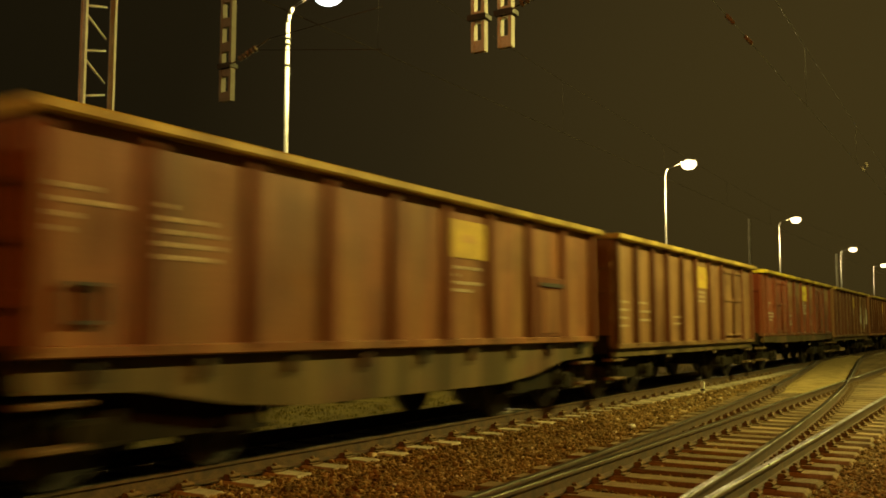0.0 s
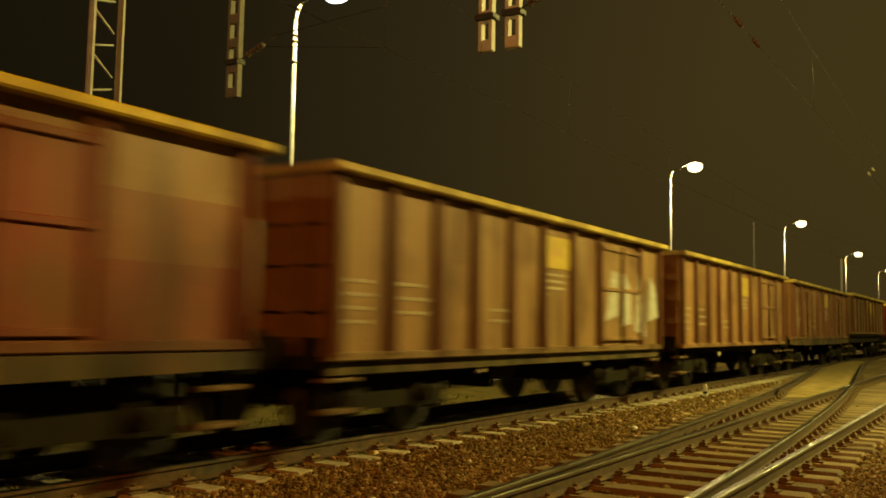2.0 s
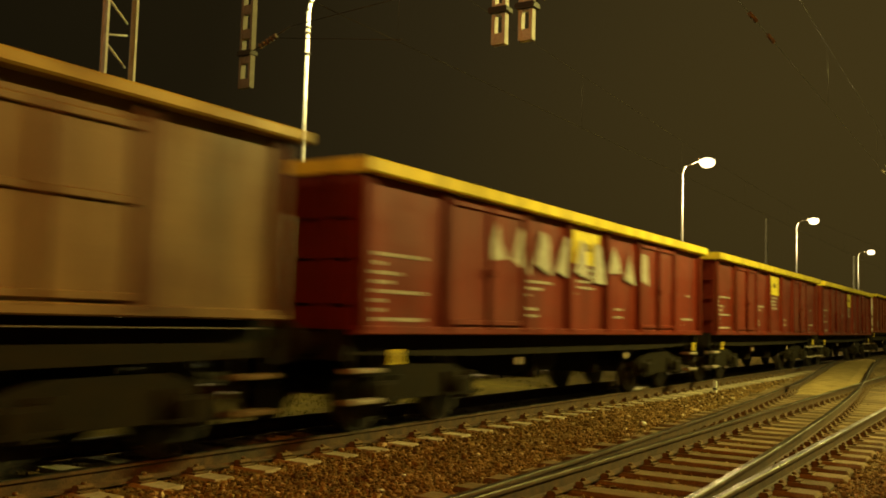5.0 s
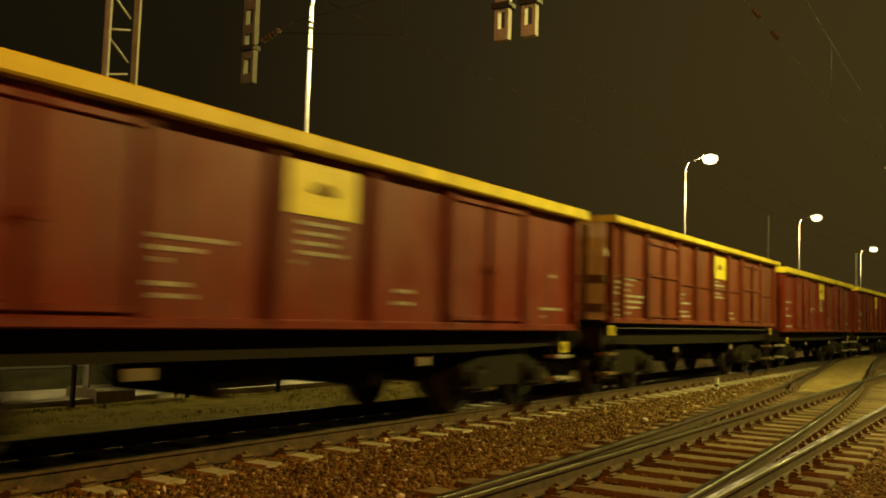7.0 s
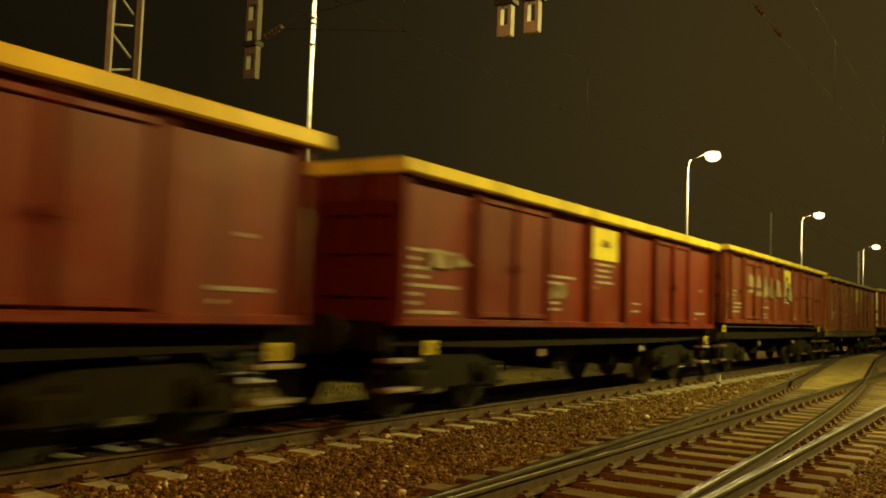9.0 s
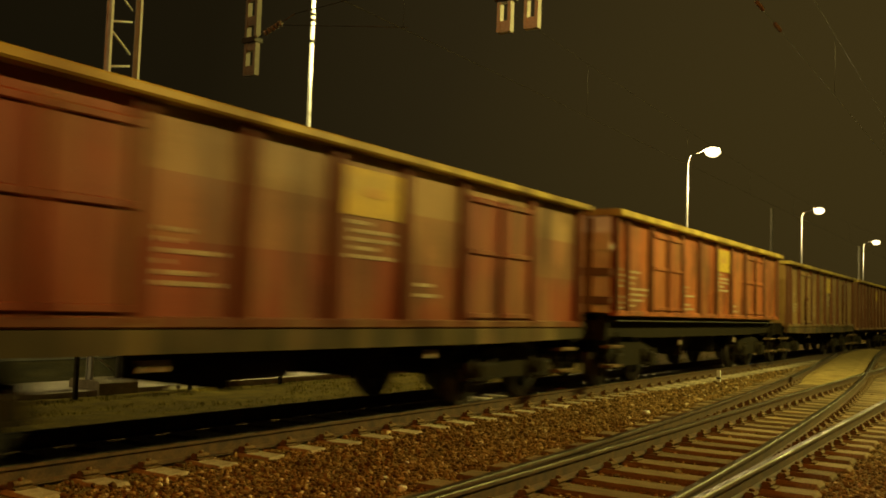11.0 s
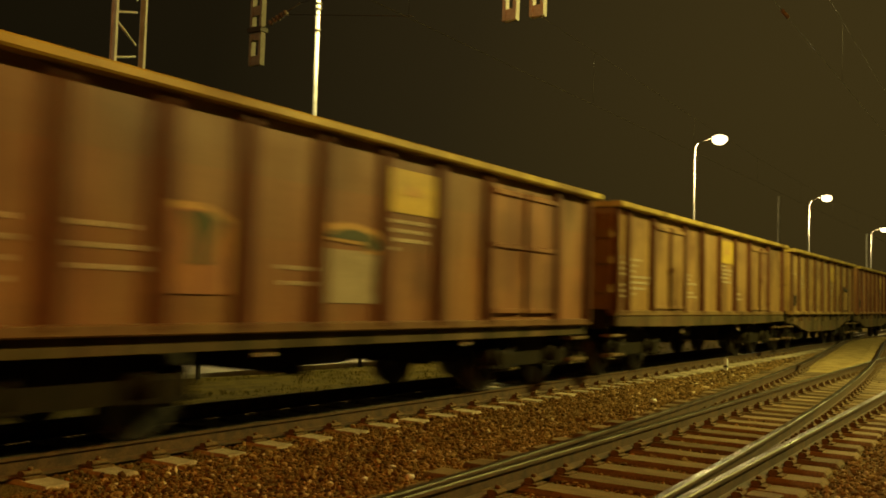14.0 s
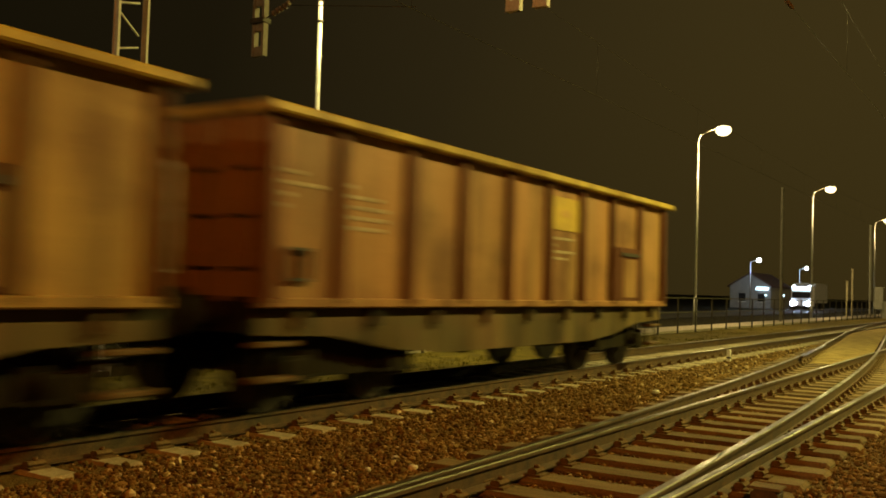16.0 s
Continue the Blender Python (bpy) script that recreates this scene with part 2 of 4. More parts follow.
def prism(bm, outline, y0, y1):
    """An outline in x and z, thick from y0 to y1."""
    a, b = [bm.verts.new((x, y0, z)) for x, z in outline], [bm.verts.new((x, y1, z)) for x, z in outline]
    k = len(outline)
    for i in range(k):
        bm.faces.new([a[i], b[i], b[(i + 1) % k], a[(i + 1) % k]])
    bm.faces.new(a), bm.faces.new(b[::-1])


def mesh_of(name, bm, *materials):
    bmesh.ops.recalc_face_normals(bm, faces=bm.faces)
    me = bpy.data.meshes.new(name)
    bm.to_mesh(me)
    bm.free()
    for m in materials:
        me.materials.append(m)
    return me


def part(name, bm, mat, parent, label=""):
    me = bm if isinstance(bm, bpy.types.Mesh) else mesh_of(name, bm, *(mat if isinstance(mat, tuple) else (mat,)))
    ob = new(name, me)
    ob.parent = parent
    return tagged(ob, label) if label else ob


def thing(name, label, category, group="", kind="", at=None):
    ob = new(name)
    if at is not None:
        ob.matrix_basis = at
    return tagged(ob, label, category, group, kind)


def piece(name, me, parent, m):
    ob = new(name, me)
    ob.parent = parent
    ob.matrix_basis = m
    return ob


# ---- ground ----
def sheet(name, x0, x1, y0, y1, z, mat, label, category, nx=1, ny=1, rough=0.0, depth=0.0):
    bm = bmesh.new()
    grid = [[bm.verts.new((x0 + (x1 - x0) * i / nx, y0 + (y1 - y0) * j / ny, z + rough * noise.noise((x0 + (x1 - x0) * i / nx * 1.3, j * 7.7, z)))) for j in range(ny + 1)] for i in range(nx + 1)]
    for i in range(nx):
        for j in range(ny):
            bm.faces.new([grid[i][j], grid[i + 1][j], grid[i + 1][j + 1], grid[i][j + 1]])
    if depth:
        got = bmesh.ops.extrude_face_region(bm, geom=bm.faces[:])
        for v in got["geom"]:
            if isinstance(v, bmesh.types.BMVert):
                v.co.z -= depth
    ob = new(name, mesh_of(name, bm, mat))
    return tagged(ob, label, category, kind="structure")


sheet("ground", -1500, 1500, -1500, 1500, -0.42, EARTH, "dark bare earth and grass around the railway yard", "ground")


def ballast_bed():
    """The bed of both tracks: flat tops and sloping shoulders."""
    bm = bmesh.new()
    prof = [(-2.6, -0.43), (-1.7, -0.26), (1.2, -0.225), (4.2, -0.225), (5.2, -0.235), (5.9, -0.195), (9.1, -0.215), (9.75, -0.36), (10.0, -0.43)]
    steps = [-60 + 2 * i for i in range(40)] + [20 + 10 * i for i in range(40)]
    rows = [[bm.verts.new((x, y, z)) for y, z in prof] for x in steps]
    for a, b in zip(rows, rows[1:]):
        for i in range(len(prof) - 1):
            bm.faces.new([a[i], b[i], b[i + 1], a[i + 1]])
    tagged(new("ballast", mesh_of("ballast", bm, BALLAST)), "brown crushed stone ballast bed under the tracks", "ballast", kind="structure")


ballast_bed()
sheet("path", -60, 400, 13.15, 14.9, -0.25, PATH, "pale paved footpath behind the railway fence", "path", depth=0.16)
sheet("verge", -60, 400, 9.7, 13.1, -0.34, VERGE, "weedy grass verge between track and fence", "verge", 230, 6, 0.05)
sheet("road", -60, 700, 21.5, 29.0, -0.34, ASPHALT, "dark asphalt road beside the railway", "road", depth=0.06)


# ---- tracks ----
GAUGE = 1.505
Y_TRAIN, Y_NEAR = 7.5025, 2.8425
RAIL = [(-0.075, -0.172), (0.075, -0.172), (0.075, -0.160), (0.012, -0.140), (0.012, -0.048), (0.036, -0.036), (0.036, -0.008), (0.028, 0.0), (-0.028, 0.0), (-0.036, -0.008), (-0.036, -0.036), (-0.012, -0.048), (-0.012, -0.140), (-0.075, -0.160)]


def off(x):
    """Sideways offset of the diverging route of the crossover."""
    u, last = x + 2.6, Y_TRAIN - Y_NEAR
    if u <= 0:
        return 0.0
    if u < 32:
        return u * u / 575
    line = 1.781 + 0.1113 * (u - 32)
    if line < last - 1.781:
        return line
    s = 32 - (u - 32 - (last - 3.562) / 0.1113)
    return last - max(s, 0.0) ** 2 / 575


def rail(name, way, x0, x1, parent, dz=0.0, label=""):
    bm = bmesh.new()
    xs, x = [], x0
    while x < x1:
        xs.append(x)
        x += 0.8 if x < 60 else 8.0
    xs.append(x1)
    rows = [[bm.verts.new((x, way(x) + y, z + dz)) for y, z in RAIL] for x in xs]
    k = len(RAIL)
    for a, b in zip(rows, rows[1:]):
        for i in range(k):
            fc = bm.faces.new([a[i], b[i], b[(i + 1) % k], a[(i + 1) % k]])
            fc.material_index = 1 if i in (6, 7, 8) else 0
    bm.faces.new(rows[0]), bm.faces.new(rows[-1][::-1])
    return part(name, bm, (RUST, HEAD), parent, label)


def sleeper_mesh(name, length, mat, half=0.14):
    bm = bmesh.new()
    prof = [(-half, -0.2), (half, -0.2), (half, -0.03), (half - 0.025, 0.0), (0.025 - half, 0.0), (-half, -0.03)]
    ys = [-length / 2, -length / 2 + 0.03, length / 2 - 0.03, length / 2]
    rows = [[bm.verts.new((x, y, z - (0.03 if i in (0, 3) and z > -0.1 else 0.0))) for x, z in prof] for i, y in enumerate(ys)]
    for a, b in zip(rows, rows[1:]):
        for i in range(6):
            bm.faces.new([a[i], a[(i + 1) % 6], b[(i + 1) % 6], b[i]])
    bm.faces.new(rows[0]), bm.faces.new(rows[-1])
    return mesh_of(name, bm, mat)


def fastening_mesh():
    """Base plate with a clip and bolt on both sides of the rail's foot."""
    bm = bmesh.new()
    box(bm, -0.09, 0.09, -0.19, 0.19, -0.178, -0.155)
    for s in (-1, 1):
        box(bm, -0.08, 0.08, s * 0.11 - 0.045, s * 0.11 + 0.045, -0.155, -0.11, 0.018)
        tube(bm, (0, s * 0.115, -0.112), (0, s * 0.115, -0.085), 0.026, 0.022, 6)
    return mesh_of("fastening", bm, CLIP)


def tracks():
    main = thing("railway_track", "straight railway track with rusty rails on concrete sleepers", "railway track", kind="structure")
    rail("rail", lambda x: Y_TRAIN - GAUGE / 2, -60, 420, main)
    rail("rail", lambda x: Y_TRAIN + GAUGE / 2, -60, 420, main)
    near = thing("railway_turnout", "railway turnout with curved switch rails on timber sleepers", "railway track", kind="structure")
    y4, y2 = Y_NEAR - GAUGE / 2, Y_NEAR + GAUGE / 2
    rail("stock_rail", lambda x: y4, -60, 420, near, 0.0)
    rail("switch_rail", lambda x: y2, 4.6, 420, near, 0.0)
    rail("stock_rail", lambda x: y2 + off(x), -60, 72, near, -0.003)
    rail("switch_rail", lambda x: y4 + off(x), 4.6, 72, near, -0.003)
    # check rails beside the frog
    rail("check_rail", lambda x: y4 + 0.085, 23.0, 29.0, near, 0.006)
    rail("check_rail", lambda x: y2 + off(x) - 0.085, 22.5, 28.5, near, 0.006)
    clip = fastening_mesh()
    tie = sleeper_mesh("sleeper", 2.55, CONCRETE)
    for i in range(172):
        x = -16.684 + 0.622 * i
        piece("sleeper", tie, main, pose(x + random.uniform(-0.012, 0.012), Y_TRAIN, -0.172, 0, 0, random.uniform(-0.7, 0.7)))
        if x < 32 and x > 3:
            piece("fastening", clip, main, pose(x, Y_TRAIN - GAUGE / 2, 0))
    sizes = {}
    for i in range(130):
        x = -12.6 + 0.61 * i
        far_end = y2 + min(off(x), 2.6) + 0.62
        low = y4 - 0.5 + (0.55 * max(0.0, off(x) - 1.9))
        length = round((far_end - low) / 0.15) * 0.15
        if length not in sizes:
            sizes[length] = sleeper_mesh("sleeper", length, TIMBER, 0.165)
        piece("sleeper", sizes[length], near, pose(x + random.uniform(-0.02, 0.02), low + length / 2 + random.uniform(-0.05, 0.05), -0.172, 0, 0, random.uniform(-1.0, 1.0)))
        if 2.5 < x < 36:
            for y in {y4, y2, round(y2 + off(x), 3), round(y4 + off(x), 3)}:
                piece("fastening", clip, near, pose(x, y, 0.0))


tracks()


def sand_fill():
    """Trodden sand between the rails behind the frog."""
    bm = bmesh.new()
    y2, y4 = Y_NEAR + GAUGE / 2, Y_NEAR - GAUGE / 2
    rows = []
    for i in range(58):
        x = 22.9 + 0.5 * i
        lo = max(y2 + 0.09, y4 + off(x) + 0.11) if x < 27.5 else y4 + off(x) + 0.11
        hi = y2 + off(x) - 0.1
        rows.append([bm.verts.new((x, lo + (hi - lo) * k / 5, -0.06 - 0.10 * max(0, 1 - i / 6) + 0.02 * noise.noise((x * 2, k * 1.7, 3)) - (0.05 if k in (0, 5) else 0))) for k in range(6)])
    for a, b in zip(rows, rows[1:]):
        for k in range(5):
            bm.faces.new([a[k], b[k], b[k + 1], a[k + 1]])
    tagged(new("sand_fill", mesh_of("sand_fill", bm, SAND)), "pale trodden sand between the turnout rails", "sand", kind="structure")
    bm = bmesh.new()
    rows = []
    for i in range(51):
        x = 33.0 + 0.6 * i
        lo, hi = y4 + 0.1, min(y2 - 0.1, y4 + off(x) - 0.1)
        rows.append([bm.verts.new((x, lo + (hi - lo) * k / 4, -0.07 - 0.10 * max(0, 1 - i / 6) + 0.02 * noise.noise((x * 2, k * 1.7, 9)))) for k in range(5)])
    for a, b in zip(rows, rows[1:]):
        for k in range(4):
            bm.faces.new([a[k], b[k], b[k + 1], a[k + 1]])
    tagged(new("sand_fill", mesh_of("sand_fill", bm, SAND)), "pale trodden sand between the straight rails", "sand", kind="structure")


sand_fill()


def stones():
    """Loose ballast stones lying on the bed: one mesh of deformed lumps."""
    rng = np.random.default_rng(5)
    base = np.array([[0, 0, 1], [0.89, 0, 0.45], [0.28, 0.85, 0.45], [-0.72, 0.53, 0.45], [-0.72, -0.53, 0.45], [0.28, -0.85, 0.45], [0.72, 0.53, -0.45], [-0.28, 0.85, -0.45], [-0.89, 0, -0.45], [-0.28, -0.85, -0.45], [0.72, -0.53, -0.45]])
    tri = [(0, i, i % 5 + 1) for i in range(1, 6)]
    for i in range(5):
        tri += [(i + 1, 6 + i, (i + 1) % 5 + 1), (6 + i, 6 + (i + 1) % 5, (i + 1) % 5 + 1)]
    tri = np.array(tri)
    spots = []
    for x0, x1, y0, y1, per in ((3.2, 10, 3.7, 6.2, 1000), (10, 18, 3.75, 6.2, 620), (18, 32, 4.4, 6.15, 220), (3.5, 12, -0.6, 1.65, 620), (12, 24, 0.4, 1.65, 240), (3.0, 14, 2.15, 4.3, 420), (14, 24, 2.2, 3.5, 180), (4.5, 18, 6.2, 6.66, 330), (5, 22, 6.9, 8.2, 60)):
        k = int((x1 - x0) * (y1 - y0) * per)
        spots.append(np.stack([rng.uniform(x0, x1, k), rng.uniform(y0, y1, k)], 1))
    spots = np.concatenate(spots)
    beside = np.abs((spots[:, 0] + 3.0 + 0.311) % 0.622 - 0.311)
    spots = spots[~((spots[:, 1] > 6.2) & (beside < 0.15))]
    beside = np.abs((spots[:, 0] + 0.4 + 0.305) % 0.61 - 0.305)
    spots = spots[~((spots[:, 1] < 4.3) & (spots[:, 1] > 1.6) & (beside < 0.165) & (rng.random(len(spots)) < 0.95))]
    k = len(spots)
    size = np.clip(rng.lognormal(-4.05, 0.38, k), 0.009, 0.055)
    size[spots[:, 0] > 14] *= 1.25
    verts = base[None] * rng.uniform(0.65, 1.25, (k, 11, 1))
    verts = verts * (size[:, None, None] * rng.uniform(0.6, 1.2, (k, 1, 3)))
    a = rng.uniform(0, 6.28, k)
    ca, sa = np.cos(a)[:, None], np.sin(a)[:, None]
    vx, vy = verts[:, :, 0] * ca - verts[:, :, 1] * sa, verts[:, :, 0] * sa + verts[:, :, 1] * ca
    level = np.interp(spots[:, 1], [-1.7, 1.2, 4.2, 5.3, 5.9, 9.1], [-0.25, -0.225, -0.225, -0.235, -0.19, -0.215])
    pts = np.stack([vx + spots[:, 0:1], vy + spots[:, 1:2], verts[:, :, 2] * 0.8 + (level + size * 0.12 + rng.uniform(-0.004, 0.012, k))[:, None]], 2).reshape(-1, 3)
    faces = (tri[None] + (np.arange(k) * 11)[:, None, None]).reshape(-1, 3)
    me = bpy.data.meshes.new("ballast_stones")
    me.from_pydata(pts.tolist(), [], faces.tolist())
    me.materials.append(STONE)
    tagged(new("ballast_stones", me), "loose rust-brown crushed stones between the tracks", "ballast", kind="stuff")



def pale_stone(x, y, size):
    bm = bmesh.new()
    bmesh.ops.create_icosphere(bm, subdivisions=2, radius=size)
    for v in bm.verts:
        v.co *= 1 + 0.35 * noise.noise(v.co * 14 + Vector((x, y, 0)))
        v.co.z *= 0.6
    ob = new("stone", mesh_of("stone", bm, PLASTER))
    ob.location = (x, y, -0.2)
    tagged(ob, "pale white stone lying on the brown ballast", "stone", "pale stones")


stones()
for sx, sy, sz in ((14.2, 5.08, 0.06), (6.6, 4.5, 0.045), (6.3, 4.75, 0.03), (7.1, 4.35, 0.028), (6.9, 4.9, 0.025), (7.7, 5.2, 0.024)):
    pale_stone(sx, sy, sz)


def grass():
    rng = random.Random(8)
    verts, faces = [], []
    for _ in range(4200):
        x, y = 2.0 + 48 * rng.random() ** 1.3, rng.uniform(9.8, 13.1)
        if noise.noise((x * 0.5, y * 0.9, 0.3)) < -0.12 and y < 12.7:
            continue
        tall = rng.uniform(0.012, 0.035) * (1.9 if noise.noise((x * 0.8, y, 5.0)) > 0.35 else 1.0)
        for _ in range(3):
            a, lean, w = rng.uniform(0, 6.28), rng.uniform(0.2, 0.8), rng.uniform(0.006, 0.014)
            cx, cy = x + rng.uniform(-0.06, 0.06), y + rng.uniform(-0.06, 0.06)
            k = len(verts)
            dx, dy = math.cos(a), math.sin(a)
            verts += [(cx - dy * w, cy + dx * w, -0.38), (cx + dy * w, cy - dx * w, -0.38), (cx + dx * lean * tall * 0.5 + dy * w * 0.7, cy + dy * lean * tall * 0.5 - dx * w * 0.7, -0.33 + tall * 0.65), (cx + dx * lean * tall, cy + dy * lean * tall, -0.33 + tall)]
            faces += [(k, k + 1, k + 2), (k, k + 2, k + 3)]
    me = bpy.data.meshes.new("grass")
    me.from_pydata(verts, [], faces)
    me.materials.append(GRASS)
    tagged(new("grass", me), "sparse dry grass and weeds on the verge", "grass", kind="stuff")


grass()


# ---- fixed things ----
def street_lamp(lens, low=0.0):
    lamp = thing("street_lamp", "tall galvanised street lamp with a glowing head", "street lamp", "street lamps along the railway")
    top = 9.98 - low
    bm = bmesh.new()
    tube(bm, (0, 0, -0.4), (0, 0, 1.2), 0.11, 0.105, 12)
    tube(bm, (0, 0, 1.2), (0, 0, top - 0.38), 0.085, 0.055, 12)
    tube(bm, (0, 0, top - 0.38), (0, -0.05, top - 0.17), 0.052, 0.05, 10)
    tube(bm, (0, -0.05, top - 0.17), (0, -0.16, top), 0.05, 0.045, 10)
    part("pole", bm, GALV, lamp)
    for z in (9.0, 9.15, 8.45):
        bm = bmesh.new()
        tube(bm, (0, 0, z - low), (0, 0, z - low + 0.05), 0.085, 0.085, 12)
        part("clamp", bm, FENCE, lamp)
    bm = bmesh.new()
    tube(bm, (0, -0.16, top), (0, -0.95, top + 0.27), 0.026, 0.022, 8)
    part("arm", bm, DULL, lamp)
    bm = bmesh.new()
    bmesh.ops.create_icosphere(bm, subdivisions=2, radius=1.0)
    for v in bm.verts:
        v.co = Vector((v.co.x * 0.2, v.co.y * 0.46 - 1.3, max(v.co.z, -0.1) * 0.16 + top + 0.32))
    part("housing", bm, DULL, lamp)
    bm = bmesh.new()
    bmesh.ops.create_icosphere(bm, subdivisions=3, radius=1.0)
    for v in bm.verts:
        v.co = Vector((v.co.x * 0.30, v.co.y * 0.42 - 1.34, v.co.z * 0.30 + top + 0.14))
    lens_part = part("lens", bm, lens, lamp, "glowing lens")
    lens_part.visible_shadow = False
    return lamp


warm_lamp, cool_lamp = street_lamp(LENS_WARM), street_lamp(LENS_COOL, 0.42)
cool_lamp.matrix_basis = pose(FAR_LAMPS[0][0], 15.6, 0)
warm_lamp.matrix_basis = pose(FAR_LAMPS[1][0], 15.6, 0)
for lx, lc, lw in FAR_LAMPS[2:]:
    copy_thing(warm_lamp, pose(lx, 15.6, 0))
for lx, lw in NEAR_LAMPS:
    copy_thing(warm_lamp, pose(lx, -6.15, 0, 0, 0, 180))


def fence():
    post, rail_mesh = bmesh.new(), bmesh.new()
    box(post, -0.03, 0.03, -0.03, 0.03, -0.45, 1.2)
    me_post = mesh_of("post", post, FENCE)
    box(rail_mesh, 0.0, 2.42, -0.02, 0.02, -0.025, 0.025)
    me_rail = mesh_of("rail", rail_mesh, DULL)
    line = thing("fence", "dark steel post and rail fence along the footpath", "fence")
    for i in range(68):
        x = -12.2 + 2.42 * i
        piece("post", me_post, line, pose(x, 12.95, 0))
        piece("rail", me_rail, line, pose(x, 12.95, 1.17))
        piece("rail", me_rail, line, pose(x, 12.95, 0.55))


fence()


def lattice_mast():
    """Two channel legs with flat diagonals on two faces."""
    mast = thing("lattice_mast", "pale painted steel lattice mast of the overhead line", "mast", "overhead line masts")
    half, deep, top = 0.295, 0.05, 8.7
    for sx in (-1, 1):
        bm = bmesh.new()
        box(bm, sx * half - 0.012, sx * half + 0.012, -deep - 0.02, deep + 0.02, -0.45, top)
        for sy in (-1, 1):
            box(bm, min(sx * half, sx * (half + 0.035)), max(sx * half, sx * (half + 0.035)), sy * (deep + 0.01) - 0.008, sy * (deep + 0.01) + 0.008, -0.45, top)
        part("leg", bm, CREAM, mast)
    z = 0.5
    while z < 7.0:
        for a, b in ((z, z + 0.13), (z - 0.16, z - 0.46)):
            bm = bmesh.new()
            tube(bm, (-half, -deep, a), (half - 0.1, deep, b), 0.02, seg=6)
            part("brace", bm, CREAM, mast)
        z += 0.8
    bm = bmesh.new()
    box(bm, -half - 0.05, half + 0.05, -deep - 0.04, deep + 0.04, 7.22, 7.45)
    part("gusset", bm, CREAM, mast)
    bm = bmesh.new()
    box(bm, -0.4, 0.4, -0.4, 0.4, -0.5, -0.1, 0.04)
    part("footing", bm, CONCRETE, mast)
    return mast


def portal(x):
    """The beam across the tracks with its drop posts and registration arms."""
    beam = thing("portal_beam", "pale steel lattice beam across the tracks with drop posts", "portal beam", "overhead line portals")
    for sx in (-0.2, 0.2):
        for z in (8.75, 9.25):
            bm = bmesh.new()
            box(bm, sx - 0.04, sx + 0.04, -7.6, 14.5, z - 0.04, z + 0.04)
            part("chord", bm, CREAM, beam)
    for i in range(18):
        bm = bmesh.new()
        y = -7.2 + 1.2 * i
        tube(bm, (-0.2, y, 8.75), (-0.2, y + 0.6, 9.25), 0.02, seg=6)
        tube(bm, (-0.2, y + 0.6, 9.25), (-0.2, y + 1.2, 8.75), 0.02, seg=6)
        part("brace", bm, CREAM, beam)
    for y, wide, foot in ((10.43, 0.10, 4.9), (5.85, 0.078, 5.0), (5.45, 0.078, 5.0)):
        bm = bmesh.new()
        for sy in (-1, 1):
            box(bm, -0.05, 0.05, y + sy * wide - 0.024, y + sy * wide + 0.024, foot, 8.71)
        for k in range(10):
            z = foot + 0.4 * k
            box(bm, -0.04, 0.04, y - wide + 0.022, y + wide - 0.022, z, min(z + 0.15, 8.7))
        # far post darker than the near pair: weaker light put into its colour
        drop = part("drop_post", bm, CREAM if y < 9 else POST_DIM, beam)
        bm = bmesh.new()
        box(bm, -0.09, 0.09, y - 0.14, y + 0.14, 5.42, 5.5, 0.01)
        part("bracket", bm, FENCE, drop)
    for y, s, reach in ((10.3, -1, 2.8), (5.37, -1, 2.4)):
        bm = bmesh.new()
        tube(bm, (0, y, 5.5), (0, y + s * 0.75, 5.78), 0.010, seg=6)
        tube(bm, (0, y + s * 0.75, 5.78), (0.1, y + s * reach, 5.95), 0.006, seg=6)
        tube(bm, (0, y + s * 0.4, 5.65), (0.1, y + s * reach, 5.32), 0.006, seg=6)
        arm = part("registration_arm", bm, FENCE, beam)
        bm = bmesh.new()
        for k in range(5):
            d = 0.14 + 0.075 * k
            tube(bm, (0, y + s * d, 5.5 + 0.37 * d), (0, y + s * (d + 0.04), 5.5 + 0.37 * (d + 0.04)), 0.055, 0.035, 12)
        part("insulator", bm, PORCELAIN, arm, "shiny ribbed insulator")
    beam.matrix_basis = pose(x, 0, 0)
    return beam


mast = lattice_mast()
mast.matrix_basis = pose(10.55, 13.5, 0)
for mx, my in ((99.9, 14.15), (10.6, -7.4)):
    copy_thing(mast, pose(mx, my, 0))
first_portal = portal(10.6)


def pole_mast(x, y, top):
    """Slim mast of two channels with battens."""
    m = thing("pole_mast", "slim dull steel mast of the overhead line", "mast", "slim masts", at=pose(x, y, 0))
    for s in (-1, 1):
        bm = bmesh.new()
        box(bm, s * 0.12 - 0.025, s * 0.12 + 0.025, -0.06, 0.06, -0.45, top, 0.01)
        part("channel", bm, DULL, m)
    for k in range(9):
        bm = bmesh.new()
        box(bm, -0.095, 0.095, -0.065, -0.055, 0.4 + 0.95 * k, 0.55 + 0.95 * k)
        part("batten", bm, DULL, m)


pole_mast(62.7, 14.2, 8.5)


def wire(name, pts, r, label):
    bm = bmesh.new()
    rows = [[bm.verts.new((x, y + r * math.cos(a), z + r * math.sin(a))) for a in (0.0, 1.571, 3.142, 4.712)] for x, y, z in pts]
    for a, b in zip(rows, rows[1:]):
        for i in range(4):
            bm.faces.new([a[i], b[i], b[(i + 1) % 4], a[(i + 1) % 4]])
    return tagged(new(name, mesh_of(name, bm, WIRE)), label, "overhead wire")


